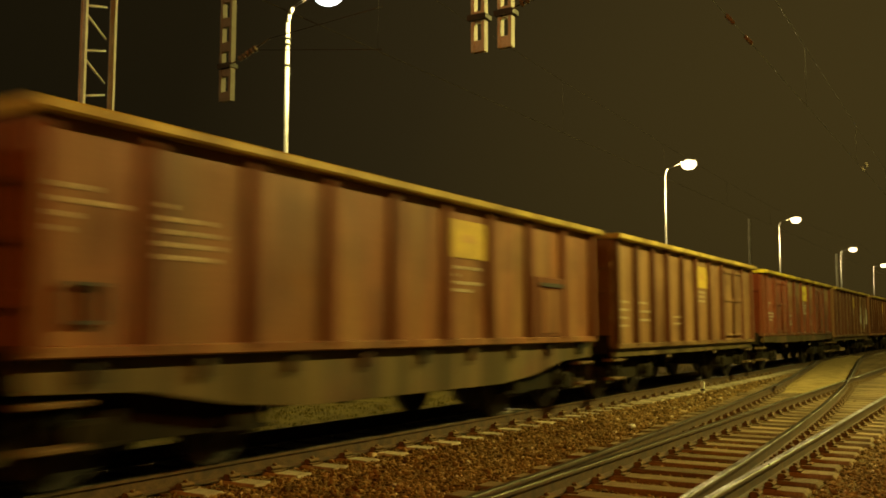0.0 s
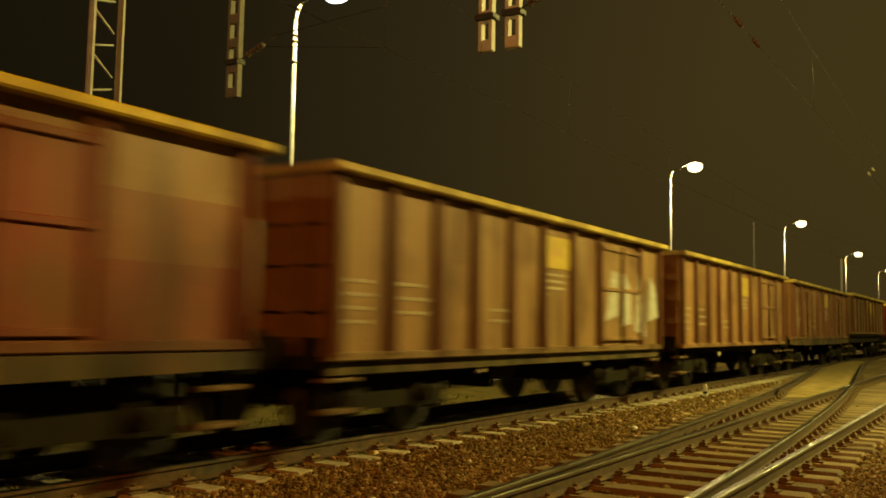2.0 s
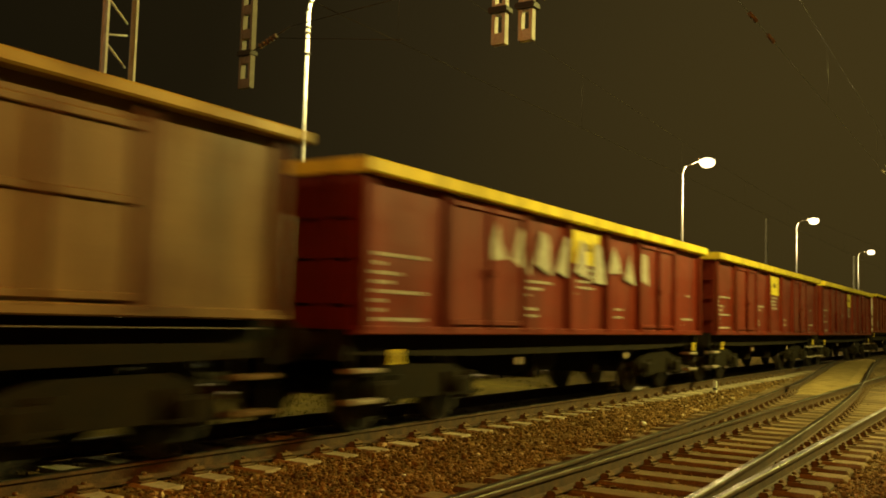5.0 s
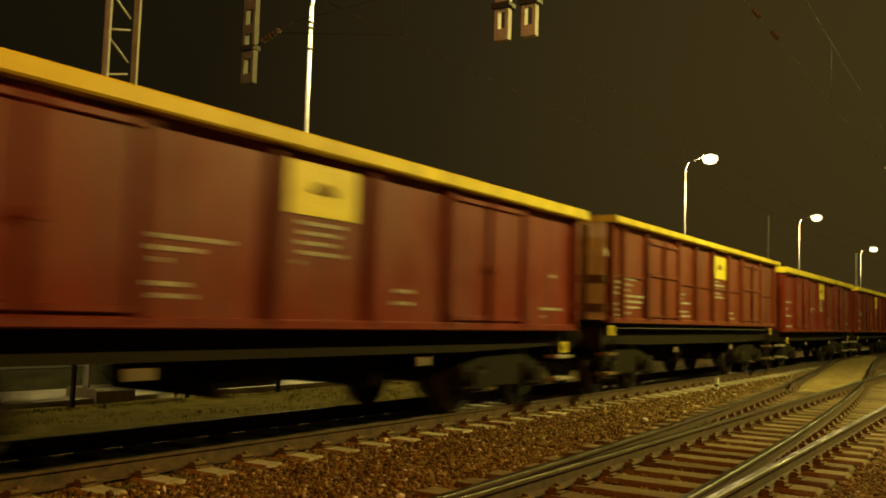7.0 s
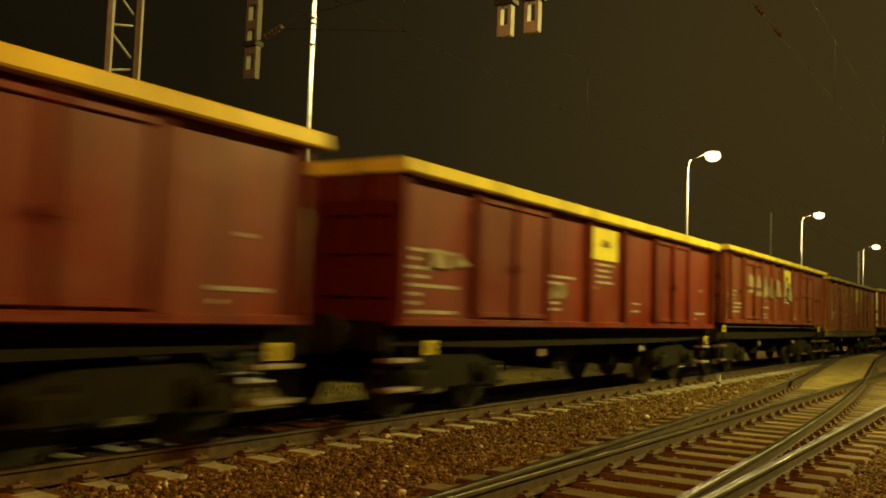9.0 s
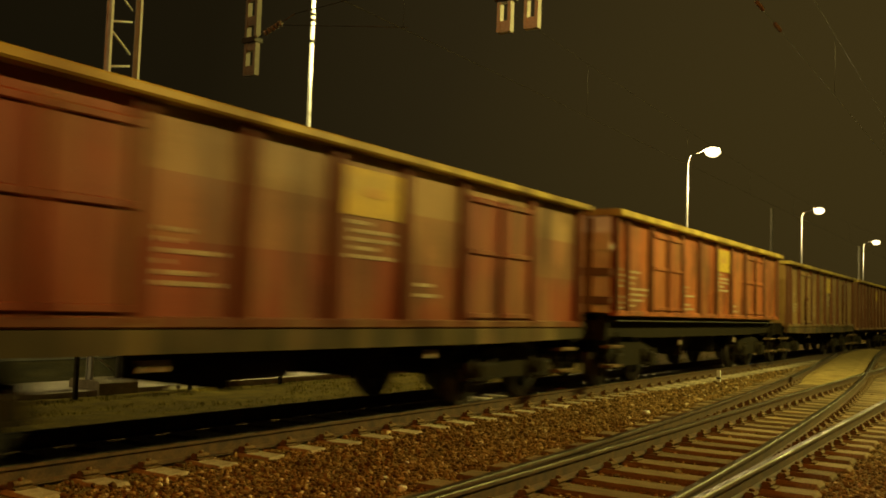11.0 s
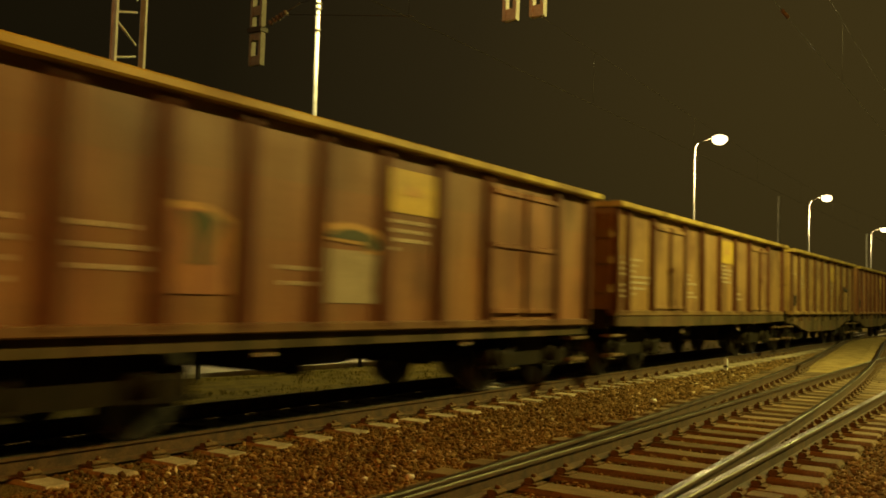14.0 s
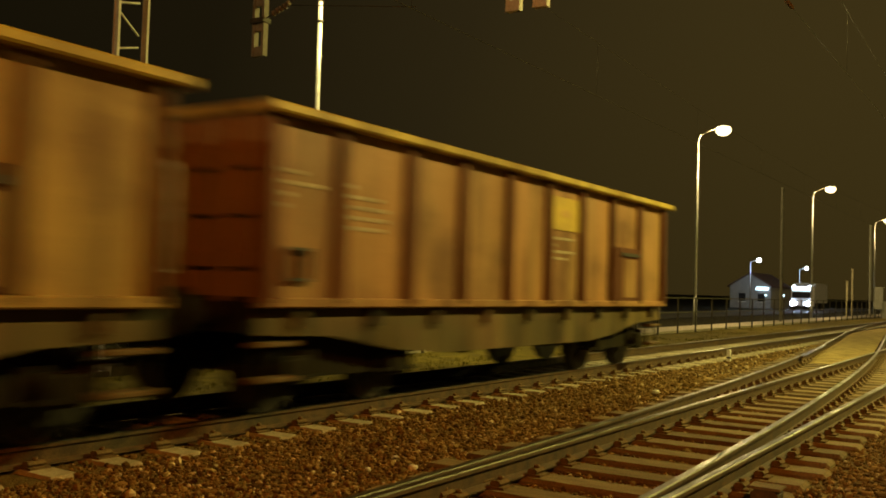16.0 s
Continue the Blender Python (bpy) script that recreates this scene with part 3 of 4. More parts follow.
for wy in (Y_NEAR, Y_TRAIN):
    wire("contact_wire", [(-60, wy, 5.27), (10.6, wy, 5.27), (62.7, wy, 5.27), (200, wy, 5.27)], 0.006, "thin dark contact wire over the track")
    sag = [(-41.5 + 52.1 * k + 52.1 * j / 8, wy, 6.55 - 0.55 * math.sin(math.pi * j / 8)) for k in range(4) for j in range(8)]
    messenger = wire("messenger_wire", sag, 0.005, "sagging messenger wire above the contact wire")
    for px, py, pz in sag:
        bm = bmesh.new()
        tube(bm, (px, py, 5.27), (px, py, pz), 0.003, seg=4)
        part("dropper", bm, WIRE, messenger)


def section_insulator(x, y, z):
    rod = thing("insulator", "ribbed insulator in the overhead wire", "insulator", "wire insulators", at=pose(x, y, z))
    bm = bmesh.new()
    tube(bm, (-0.02, 0, 0), (0.36, 0, 0), 0.011, seg=8)
    part("core", bm, PORCELAIN, rod)
    for k in range(7):
        bm = bmesh.new()
        tube(bm, (0.05 * k, 0, 0), (0.05 * k + 0.03, 0, 0), 0.03, 0.012, 10)
        part("shed", bm, PORCELAIN, rod)


for ix, iz in ((11.6, 5.27), (12.6, 5.27), (24.6, 5.27), (25.4, 5.5)):
    section_insulator(ix, Y_NEAR, iz)


def marker():
    bm = bmesh.new()
    box(bm, -0.035, 0.035, -0.04, 0.04, -0.3, 0.09, 0.012)
    post = thing("marker_post", "short white painted concrete marker post in the ballast", "marker post", at=pose(21.8, 6.08, 0))
    part("post", bm, PLASTER, post)
    bm = bmesh.new()
    box(bm, -0.038, 0.038, -0.043, 0.043, -0.12, -0.07)
    part("band", bm, FENCE, post)


marker()


def point_box():
    gear = thing("point_machine", "small weathered point lock box beside the rail", "point machine", at=pose(7.25, 1.72, 0))
    bm = bmesh.new()
    box(bm, -0.09, 0.09, -0.1, 0.1, -0.26, -0.08, 0.03)
    part("housing", bm, RUST, gear)
    bm = bmesh.new()
    box(bm, -0.10, 0.10, -0.12, 0.12, -0.08, -0.06, 0.006)
    part("lid", bm, TIMBER, gear)


point_box()


def cabinet(x, y, w, h):
    box_thing = thing("relay_cabinet", "grey lineside relay cabinet beside the fence", "cabinet", "lineside cabinets", at=pose(x, y, -0.35))
    bm = bmesh.new()
    box(bm, -w / 2, w / 2, -0.3, 0.3, 0.1, h, 0.02)
    part("body", bm, BOX_GREY, box_thing)
    bm = bmesh.new()
    box(bm, -w / 2 - 0.05, w / 2 + 0.05, -0.36, 0.36, h, h + 0.08, 0.02)
    part("roof", bm, BOX_GREY, box_thing)
    bm = bmesh.new()
    box(bm, -w / 2, w / 2, -0.3, 0.3, -0.1, 0.1)
    part("plinth", bm, CONCRETE, box_thing)


cabinet(93.0, 11.9, 1.2, 1.5)
cabinet(99.0, 11.2, 0.8, 0.9)


def line_post(x, y, top):
    post = thing("line_post", "slim pale concrete post beside the fence", "post", "lineside posts", at=pose(x, y, -0.4))
    bm = bmesh.new()
    box(bm, -0.07, 0.07, -0.07, 0.07, 0, top, 0.02)
    part("shaft", bm, CONCRETE, post)
    bm = bmesh.new()
    box(bm, -0.1, 0.1, -0.1, 0.1, top, top + 0.06, 0.02)
    part("cap", bm, CONCRETE, post)


line_post(83.5, 13.6, 3.2)
line_post(86.8, 13.7, 4.3)


def notice_board(x, y):
    board = thing("signal_board", "pale lineside board on two short legs", "sign board", at=pose(x, y, -0.4))
    bm = bmesh.new()
    box(bm, -0.03, 0.03, -0.35, 0.35, 0.9, 2.9, 0.01)
    part("panel", bm, BOX_GREY, board)
    for dy in (-0.25, 0.25):
        bm = bmesh.new()
        box(bm, -0.03, 0.03, dy - 0.03, dy + 0.03, 0, 0.9)
        part("leg", bm, DULL, board)


notice_board(92.0, 12.3)


def house():
    home = thing("house", "grey plastered house with a dark tiled roof and lit sign", "house", at=pose(140, 34.6, -0.4))
    bm = bmesh.new()
    box(bm, -6, 6, -3, 3, 0, 3.3)
    prism(bm, [(-6, 3.3), (6, 3.3), (6, 3.32), (-6, 3.32)], -3, 3)
    part("wall", bm, RENDERED, home)
    bm = bmesh.new()
    for s in (-1, 1):
        a = [bm.verts.new(p) for p in ((-6.4, s * 3.4, 3.1), (6.4, s * 3.4, 3.1), (6.4, 0, 5.2), (-6.4, 0, 5.2))]
        b = [bm.verts.new(v.co + Vector((0, 0, 0.15))) for v in a]
        for i in range(4):
            bm.faces.new([a[i], a[(i + 1) % 4], b[(i + 1) % 4], b[i]])
        bm.faces.new(a), bm.faces.new(b)
    part("roof", bm, TILE, home)
    bm = bmesh.new()
    for s in (-1, 1):
        c = [bm.verts.new(p) for p in ((s * 5.99, -3, 3.3), (s * 5.99, 3, 3.3), (s * 5.99, 0, 5.15))]
        bm.faces.new(c)
    part("gable", bm, RENDERED, home)
    for y in (-1.6, 1.2):
        bm = bmesh.new()
        box(bm, -6.06, -5.98, y - 0.5, y + 0.5, 1.0, 2.2)
        win = part("window", bm, GLASS, home)
        bm = bmesh.new()
        box(bm, -6.1, -5.97, y - 0.6, y + 0.6, 0.9, 1.0)
        part("sill", bm, PLASTER, win)
    bm = bmesh.new()
    box(bm, -6.2, -6.0, -2.6, -0.9, 2.75, 3.15)
    part("sign", bm, SIGN_LIGHT, home, "lit white sign board")
    for y in (-2.3, -4.9):
        bm = bmesh.new()
        bmesh.ops.create_icosphere(bm, subdivisions=1, radius=0.14, matrix=Matrix.Translation((-6.3, y, 2.0)))
        part("wall_light", bm, SIGN_LIGHT, home, "small bluish wall light")

    for ob in home.children_recursive:
        ob.data.transform(Matrix.Scale(0.95, 4))


house()


def road_lamp(x, y, z):
    lamp = thing("road_lamp", "slim road lamp with a bluish white head", "street lamp", "road lamps", at=pose(x, y, -0.4))
    bm = bmesh.new()
    tube(bm, (0, 0, 0), (0, 0, z), 0.09, 0.06, 8)
    tube(bm, (0, 0, z), (0, -0.9, z + 0.3), 0.04, 0.03, 8)
    part("pole", bm, GALV, lamp)
    bm = bmesh.new()
    bmesh.ops.create_icosphere(bm, subdivisions=1, radius=0.3, matrix=Matrix.Translation((0, -1.1, z + 0.25)))
    part("head", bm, BLUE_WHITE, lamp, "bright bluish head")


road_lamp(128.0, 33.0, 6.3)
road_lamp(171.0, 35.6, 6.6)
glow(127.0, 31.8, 6.0, 420, (0.6, 0.8, 1.0))
glow(170.0, 34.3, 6.2, 700, (0.6, 0.8, 1.0))


def truck():
    """A lorry that comes along the road with its lights on."""
    lorry = thing("lorry", "white lorry with bright headlights driving along the road", "lorry")
    bm = bmesh.new()
    prism(bm, [(0.0, 0.55), (0.05, 1.5), (0.3, 2.75), (0.6, 2.95), (2.0, 2.95), (2.0, 0.55)], -1.2, 1.2)
    part("cab", bm, CAB, lorry)
    bm = bmesh.new()
    prism(bm, [(-0.01, 1.55), (0.24, 2.4), (0.29, 2.4), (0.06, 1.55)], -1.08, 1.08)
    part("windscreen", bm, GLASS, lorry)
    bm = bmesh.new()
    box(bm, 0.1, 0.4, -1.05, 1.05, 2.5, 2.95)
    part("sign_panel", bm, SIGN_LIGHT, lorry, "lit panel over the windscreen")
    bm = bmesh.new()
    box(bm, 2.2, 10.0, -1.25, 1.25, 0.95, 3.4)
    part("load_box", bm, BOX_GREY, lorry)
    bm = bmesh.new()
    box(bm, 1.0, 10.0, -0.5, 0.5, 0.6, 0.95)
    part("chassis", bm, GRIME, lorry)
    bm = bmesh.new()
    box(bm, -0.06, 0.2, -1.2, 1.2, 0.3, 0.6, 0.04)
    part("bumper", bm, GRIME, lorry)
    for y in (-0.92, 0.92):
        bm = bmesh.new()
        bmesh.ops.create_icosphere(bm, subdivisions=2, radius=0.36, matrix=Matrix.Translation((-0.02, y, 0.85)) @ Matrix.Diagonal((0.4, 1, 0.9, 1)))
        part("headlight", bm, HEADLIGHT, lorry, "dazzling headlight")
        bm = bmesh.new()
        bmesh.ops.create_icosphere(bm, subdivisions=1, radius=0.14, matrix=Matrix.Translation((0.3, y, 3.02)))
        part("roof_light", bm, BLUE_WHITE, lorry, "bright roof spotlight")
    for x in (1.1, 6.8, 8.2):
        for y in (-1.0, 1.0):
            bm = bmesh.new()
            tube(bm, (x, y - 0.15, 0.5), (x, y + 0.15, 0.5), 0.5, seg=16)
            part("wheel", bm, GRIME, lorry)
    return lorry


LORRY = truck()


# ---- the train ----
SPEED = 17.1
WHEEL_R = 0.46


def bogie_mesh():
    bm = bmesh.new()
    box(bm, -0.25, 0.25, -0.97, 0.97, 0.5, 0.9, 0.03)
    return mesh_of("bogie", bm, GRIME)


def side_frame_mesh():
    bm = bmesh.new()
    side = [(-1.25, 0.42), (-1.3, 0.60), (-0.95, 0.70), (-0.55, 0.80), (0.55, 0.80), (0.95, 0.70), (1.3, 0.60), (1.25, 0.42), (0.8, 0.44), (0.5, 0.36), (-0.5, 0.36), (-0.8, 0.44)]
    prism(bm, side, 0.97, 1.07)
    return mesh_of("side_frame", bm, GRIME)


def end_bar_mesh():
    bm = bmesh.new()
    box(bm, 1.15, 1.25, -0.97, 0.97, 0.5, 0.62, 0.02)
    return mesh_of("end_bar", bm, GRIME)


def wheelset_mesh():
    bm = bmesh.new()
    tube(bm, (0, -1.0, 0), (0, 1.0, 0), 0.08, seg=10)
    for s in (-1, 1):
        tube(bm, (0, s * 0.685, 0), (0, s * 0.72, 0), 0.49, 0.49, 26)
        tube(bm, (0, s * 0.72, 0), (0, s * 0.82, 0), WHEEL_R, WHEEL_R - 0.004, 26)
        for k in range(3):
            a = k * 2.094
            box(bm, 0.22 * math.cos(a) - 0.05, 0.22 * math.cos(a) + 0.05, s * 0.83 - 0.02, s * 0.83 + 0.02, 0.22 * math.sin(a) - 0.05, 0.22 * math.sin(a) + 0.05)
    return mesh_of("wheelset", bm, WHEEL)


def axle_box_mesh():
    bm = bmesh.new()
    box(bm, -0.16, 0.16, 1.06, 1.22, 0.32, 0.60, 0.04)
    for s in (-1, 1):
        tube(bm, (s * 0.27, 1.08, 0.40), (s * 0.27, 1.08, 0.66), 0.085, seg=10)
        box(bm, s * 0.27 - 0.1, s * 0.27 + 0.1, 0.98, 1.18, 0.36, 0.40)
    return mesh_of("axle_box", bm, GRIME)


def buffer_mesh():
    bm = bmesh.new()
    tube(bm, (0, 0, 0), (0.32, 0, 0), 0.12, 0.12, 12)
    tube(bm, (0.32, 0, 0), (0.55, 0, 0), 0.075, 0.075, 12)
    tube(bm, (0.55, 0, 0), (0.6, 0, 0), 0.24, 0.22, 18)
    return mesh_of("buffer", bm, GRIME)


BOGIE, WHEELSET, AXLE_BOX, BUFFER = bogie_mesh(), wheelset_mesh(), axle_box_mesh(), buffer_mesh()
SIDE_FRAME, END_BAR = side_frame_mesh(), end_bar_mesh()
HALF_W = 1.36


def running_gear(wagon, length, pivot):
    for s in (-1, 1):
        bogie = piece("bogie", BOGIE, wagon, pose(s * pivot, 0, 0))
        for side in (0, 180):
            piece("side_frame", SIDE_FRAME, bogie, pose(0, 0, 0, 0, 0, side))
            piece("end_bar", END_BAR, bogie, pose(0, 0, 0, 0, 0, side))
        for a in (-0.9, 0.9):
            piece("wheelset", WHEELSET, bogie, pose(a, 0, WHEEL_R))
            for side in (0, 180):
                piece("axle_box", AXLE_BOX, bogie, pose(a, 0, 0, 0, 0, side))
        for y in (-0.875, 0.875):
            piece("buffer", BUFFER, wagon, pose(s * (length / 2), y, 1.05, 0, 0, 0 if s > 0 else 180))
        bm = bmesh.new()
        box(bm, s * (length / 2) - 0.04, s * (length / 2) + 0.04, -1.3, 1.3, 0.86, 1.2)
        part("buffer_beam", bm, GRIME, wagon)
        bm = bmesh.new()
        tube(bm, (s * length / 2, 0, 1.0), (s * (length / 2 + 0.45), 0, 0.92), 0.05, seg=8)
        box(bm, min(s * (length / 2 + 0.3), s * (length / 2 + 0.5)), max(s * (length / 2 + 0.3), s * (length / 2 + 0.5)), -0.06, 0.06, 0.7, 1.0)
        part("coupling", bm, GRIME, wagon)
        for y in (-1.15, 1.15):
            c = s * (length / 2 - 0.32)
            for d in (-0.22, 0.22):
                bm = bmesh.new()
                box(bm, c + d - 0.012, c + d + 0.012, y * 1.1 - 0.02, y * 1.1 + 0.02, 0.36, 1.0)
                part("step_hanger", bm, GRIME, wagon)
            for z in (0.38, 0.72):
                bm = bmesh.new()
                box(bm, c - 0.25, c + 0.25, y * 1.1 - 0.11, y * 1.1 + 0.11, z, z + 0.05, 0.012)
                part("footstep", bm, TREAD, wagon, "worn bare footstep")


def shell(wagon, length, z0, stakes, top, rim=0.10, fore=None):
    """Side walls in two strakes, stakes, rim, end walls and floor."""
    half = length / 2
    rear = half - 0.08  # the tipping end stands back under the rim
    for s in (-1, 1):
        strakes = [("side_panel", -half, rear, z0, 1.84), ("middle_panel", -half, rear, 1.84, 2.42), ("upper_panel", -half, rear, 2.42, top - rim + 0.02)]
        if fore is not None:
            strakes = [strakes[0], ("side_panel", -half, fore, 1.84, top - rim + 0.02), ("middle_panel", fore, rear, 1.84, 2.42), ("upper_panel", fore, rear, 2.42, top - rim + 0.02)]
        for name, x0, x1, a, b in strakes:
            bm = bmesh.new()
            box(bm, x0, x1, s * HALF_W - 0.02, s * HALF_W + 0.02, a, b)
            part(name, bm, PAINT, wagon)
        bm = bmesh.new()
        box(bm, -half, rear, min(s * (HALF_W - 0.04), s * (HALF_W + 0.10)), max(s * (HALF_W - 0.04), s * (HALF_W + 0.10)), z0 - 0.05, z0 + 0.05, 0.015)
        part("lower_rail", bm, PAINT, wagon)
    stake = bmesh.new()
    sec = [(-0.075, 0.02), (-0.05, 0.12), (0.05, 0.12), (0.075, 0.02)]
    for a, b in ((0, 1), (1, 2), (2, 3)):
        q = [stake.verts.new((sec[a][0], sec[a][1], z0)), stake.verts.new((sec[b][0], sec[b][1], z0)), stake.verts.new((sec[b][0], sec[b][1] * (0.75 if b in (1, 2) else 1), top - rim + 0.01)), stake.verts.new((sec[a][0], sec[a][1] * (0.75 if a in (1, 2) else 1), top - rim + 0.01))]
        stake.faces.new(q)
    stake = mesh_of("stake", stake, PAINT)
    for x in (min(x, length - 0.17) for x in stakes):
        piece("stake", stake, wagon, pose(x - half, HALF_W, 0))
        piece("stake", stake, wagon, pose(x - half, -HALF_W, 0, 0, 0, 180))
    # rim all round
    bm = bmesh.new()
    o, i = HALF_W + 0.19, HALF_W - 0.06
    for s in (-1, 1):
        box(bm, -half - 0.06, half + 0.06, min(s * i, s * o), max(s * i, s * o), top - rim, top, 0.02)
        box(bm, min(s * (half - 0.05), s * (half + 0.07)), max(s * (half - 0.05), s * (half + 0.07)), -i + 0.002, i - 0.002, top - rim + 0.002, top - 0.002)
    part("rim", bm, PAINT, wagon, "yellow painted top rim")
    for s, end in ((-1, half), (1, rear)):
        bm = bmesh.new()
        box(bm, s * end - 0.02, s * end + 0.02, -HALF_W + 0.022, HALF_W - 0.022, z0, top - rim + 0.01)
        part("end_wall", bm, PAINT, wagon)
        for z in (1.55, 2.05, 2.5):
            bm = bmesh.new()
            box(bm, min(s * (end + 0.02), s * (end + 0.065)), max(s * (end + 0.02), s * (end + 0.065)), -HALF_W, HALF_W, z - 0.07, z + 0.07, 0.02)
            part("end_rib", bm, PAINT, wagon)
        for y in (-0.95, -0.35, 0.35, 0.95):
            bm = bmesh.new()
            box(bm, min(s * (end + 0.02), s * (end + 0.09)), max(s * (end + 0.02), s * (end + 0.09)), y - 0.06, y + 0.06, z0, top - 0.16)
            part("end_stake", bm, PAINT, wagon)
        bm = bmesh.new()
        for y in (-0.6, -0.2):
            tube(bm, (s * (end + 0.2), s * y, 1.1), (s * (end + 0.2), s * y, 2.45), 0.022, seg=6)
        for k in range(4):
            tube(bm, (s * (end + 0.2), s * -0.6, 1.3 + 0.33 * k), (s * (end + 0.2), s * -0.2, 1.3 + 0.33 * k), 0.014, seg=6)
        part("ladder", bm, LETTER, wagon, "pale end ladder")
        bm = bmesh.new()
        x, y0, y1 = s * (end + 0.16), s * -1.28, s * -0.86
        for y in (y0, y1):
            tube(bm, (x, y, 1.4), (x, y, 2.34), 0.02, seg=8)
            for z in (1.42, 2.3):
                tube(bm, (s * end, y, z), (x, y, z), 0.016, seg=6)
        for z in (1.42, 1.86, 2.34):
            tube(bm, (x, y0, z), (x, y1, z), 0.018, seg=8)
        part("hand_rail", bm, LETTER, wagon, "pale bent hand rail frame")
    bm = bmesh.new()
    box(bm, -half + 0.03, rear - 0.03, -HALF_W + 0.025, HALF_W - 0.025, z0 + 0.02, z0 + 0.1)
    part("floor", bm, GRIME, wagon)


def bars(wagon, x, z, width, height, count, seed):
    """Lettering that cannot be read: short pale bars."""
    rng = random.Random(seed)
    y, pitch = -HALF_W - 0.028, height / count
    for k in range(count):
        x0, z1 = x + rng.uniform(0, 0.08), z - pitch * k
        while x0 < x + width * 0.92:
            w = min(rng.uniform(0.05, 0.17), x + width - x0)
            bm = bmesh.new()
            box(bm, x0, x0 + w, y - 0.003, y + 0.003, z1 - min(pitch * 0.45, 0.042), z1)
            part("lettering", bm, LETTER, wagon)
            x0 += w + 0.035
            if rng.random() < 0.12:
                break


def plate(wagon, x, z, w, h):
    """The yellow square with a dark emblem, on both sides."""
    for s in (-1, 1):
        bm = bmesh.new()
        y = s * (HALF_W + 0.03)
        x0 = x if s < 0 else -x - w
        box(bm, x0, x0 + w, y - 0.004, y + 0.004, z - h, z)
        yellow = part("yellow_panel", bm, YELLOW, wagon, "yellow panel with a faded dark emblem")
        bm = bmesh.new()
        y = s * (HALF_W + 0.038)
        cx, cz = x0 + w / 2, z - h * 0.5
        prism(bm, [(cx - 0.2 * w, cz - 0.03), (cx - 0.12 * w, cz - 0.09 * h), (cx + 0.12 * w, cz - 0.09 * h), (cx + 0.2 * w, cz - 0.03), (cx + 0.12 * w, cz + 0.09 * h), (cx, cz + 0.17 * h), (cx - 0.12 * w, cz + 0.09 * h)], y - 0.003, y + 0.003)
        part("emblem", bm, EMBLEM, yellow)


def doors(wagon, x0, x1, z0, z1, barred=True):
    """A double door with frame bars, on both sides."""
    mid = (x0 + x1) / 2
    for s in (-1, 1):
        y = s * (HALF_W + 0.045)
        for a, b in ((x0 + 0.1, mid - 0.05), (mid + 0.05, x1 - 0.1)):
            bm = bmesh.new()
            u, v = (a, b) if s < 0 else (-b, -a)
            box(bm, u, v, y - 0.02, y + 0.02, z0 + 0.05, z1, 0.012)
            leaf = part("door", bm, PAINT, wagon)
            for z in ((z0 + 0.09, (z0 + z1) / 2 + 0.1, z1 - 0.05) if barred else (z0 + 0.09, z1 - 0.05)):
                bm = bmesh.new()
                box(bm, u + 0.03, v - 0.03, min(y + s * 0.02, y + s * 0.055), max(y + s * 0.02, y + s * 0.055), z - 0.035, z + 0.035, 0.01)
                part("door_bar", bm, PAINT, leaf)
        bm = bmesh.new()
        c = mid if s < 0 else -mid
        tube(bm, (c, y + s * 0.05, z0), (c, y + s * 0.05, z1 + 0.02), 0.03, seg=8)
        if not barred:
            box(bm, c - 0.07, c + 0.07, min(y + s * 0.04, y + s * 0.1), max(y + s * 0.04, y + s * 0.1), 1.92, 2.04, 0.02)
        part("lock_bar", bm, PAINT, wagon)


def sill(wagon, length, outline, reach, lip=False):
    for s in (-1, 1):
        bm = bmesh.new()
        prism(bm, outline, s * reach - 0.05, s * reach + 0.05)
        part("sill", bm, PAINT, wagon)
    bm = bmesh.new()
    box(bm, -length / 2 + 0.1, length / 2 - 0.1, -0.25, 0.25, 0.8, 1.1)
    part("centre_sill", bm, GRIME, wagon)
    if lip:
        for s in (-1, 1):
            bm = bmesh.new()
            box(bm, -length / 2 + 0.3, length / 2 - 0.3, s * 1.325 - 0.045, s * 1.325 + 0.045, 1.20, 1.212)
            part("sill_flange", bm, DULL, wagon)


def underframe_gear(wagon, length, small_plate, fore=0.72, low=0.81):
    """Brake reservoir, brackets and the little yellow hook plates."""
    bm = bmesh.new()
    tube(bm, (-1.2, -0.55, 0.72), (0.2, -0.55, 0.72), 0.2, seg=14)
    part("air_tank", bm, GRIME, wagon)
    for x in (-0.9, 1.6):
        bm = bmesh.new()
        box(bm, x - 0.02, x + 0.02, -0.9, 0.9, 0.45, 0.95)
        part("bracket", bm, GRIME, wagon)
    for x in (-length * 0.18, length * 0.16):
        bm = bmesh.new()
        box(bm, x - 0.06, x + 0.06, -1.31, -1.295, 0.72, 0.82)
        part("brake_plate", bm, OLD_LETTER, wagon)
    if small_plate:
        for x in (-length / 2 + fore, length / 2 - 0.47):
            for s in (-1, 1):
                bm = bmesh.new()
                box(bm, x, x + 0.19, s * 1.375 - 0.008, s * 1.375 + 0.008, low, low + 0.17)
                hook = part("hook_plate", bm, YELLOW, wagon, "small yellow plate")
                for dx in (0.055, 0.115):
                    bm = bmesh.new()
                    box(bm, x + dx, x + dx + 0.022, s * 1.386 - 0.003, s * 1.386 + 0.003, low + 0.02, low + 0.14)
                    part("mark", bm, EMBLEM, hook)


LONG_STAKES = [0.09, 0.58, 1.83, 3.70, 4.93, 6.22, 7.50, 8.80, 10.72, 12.46]


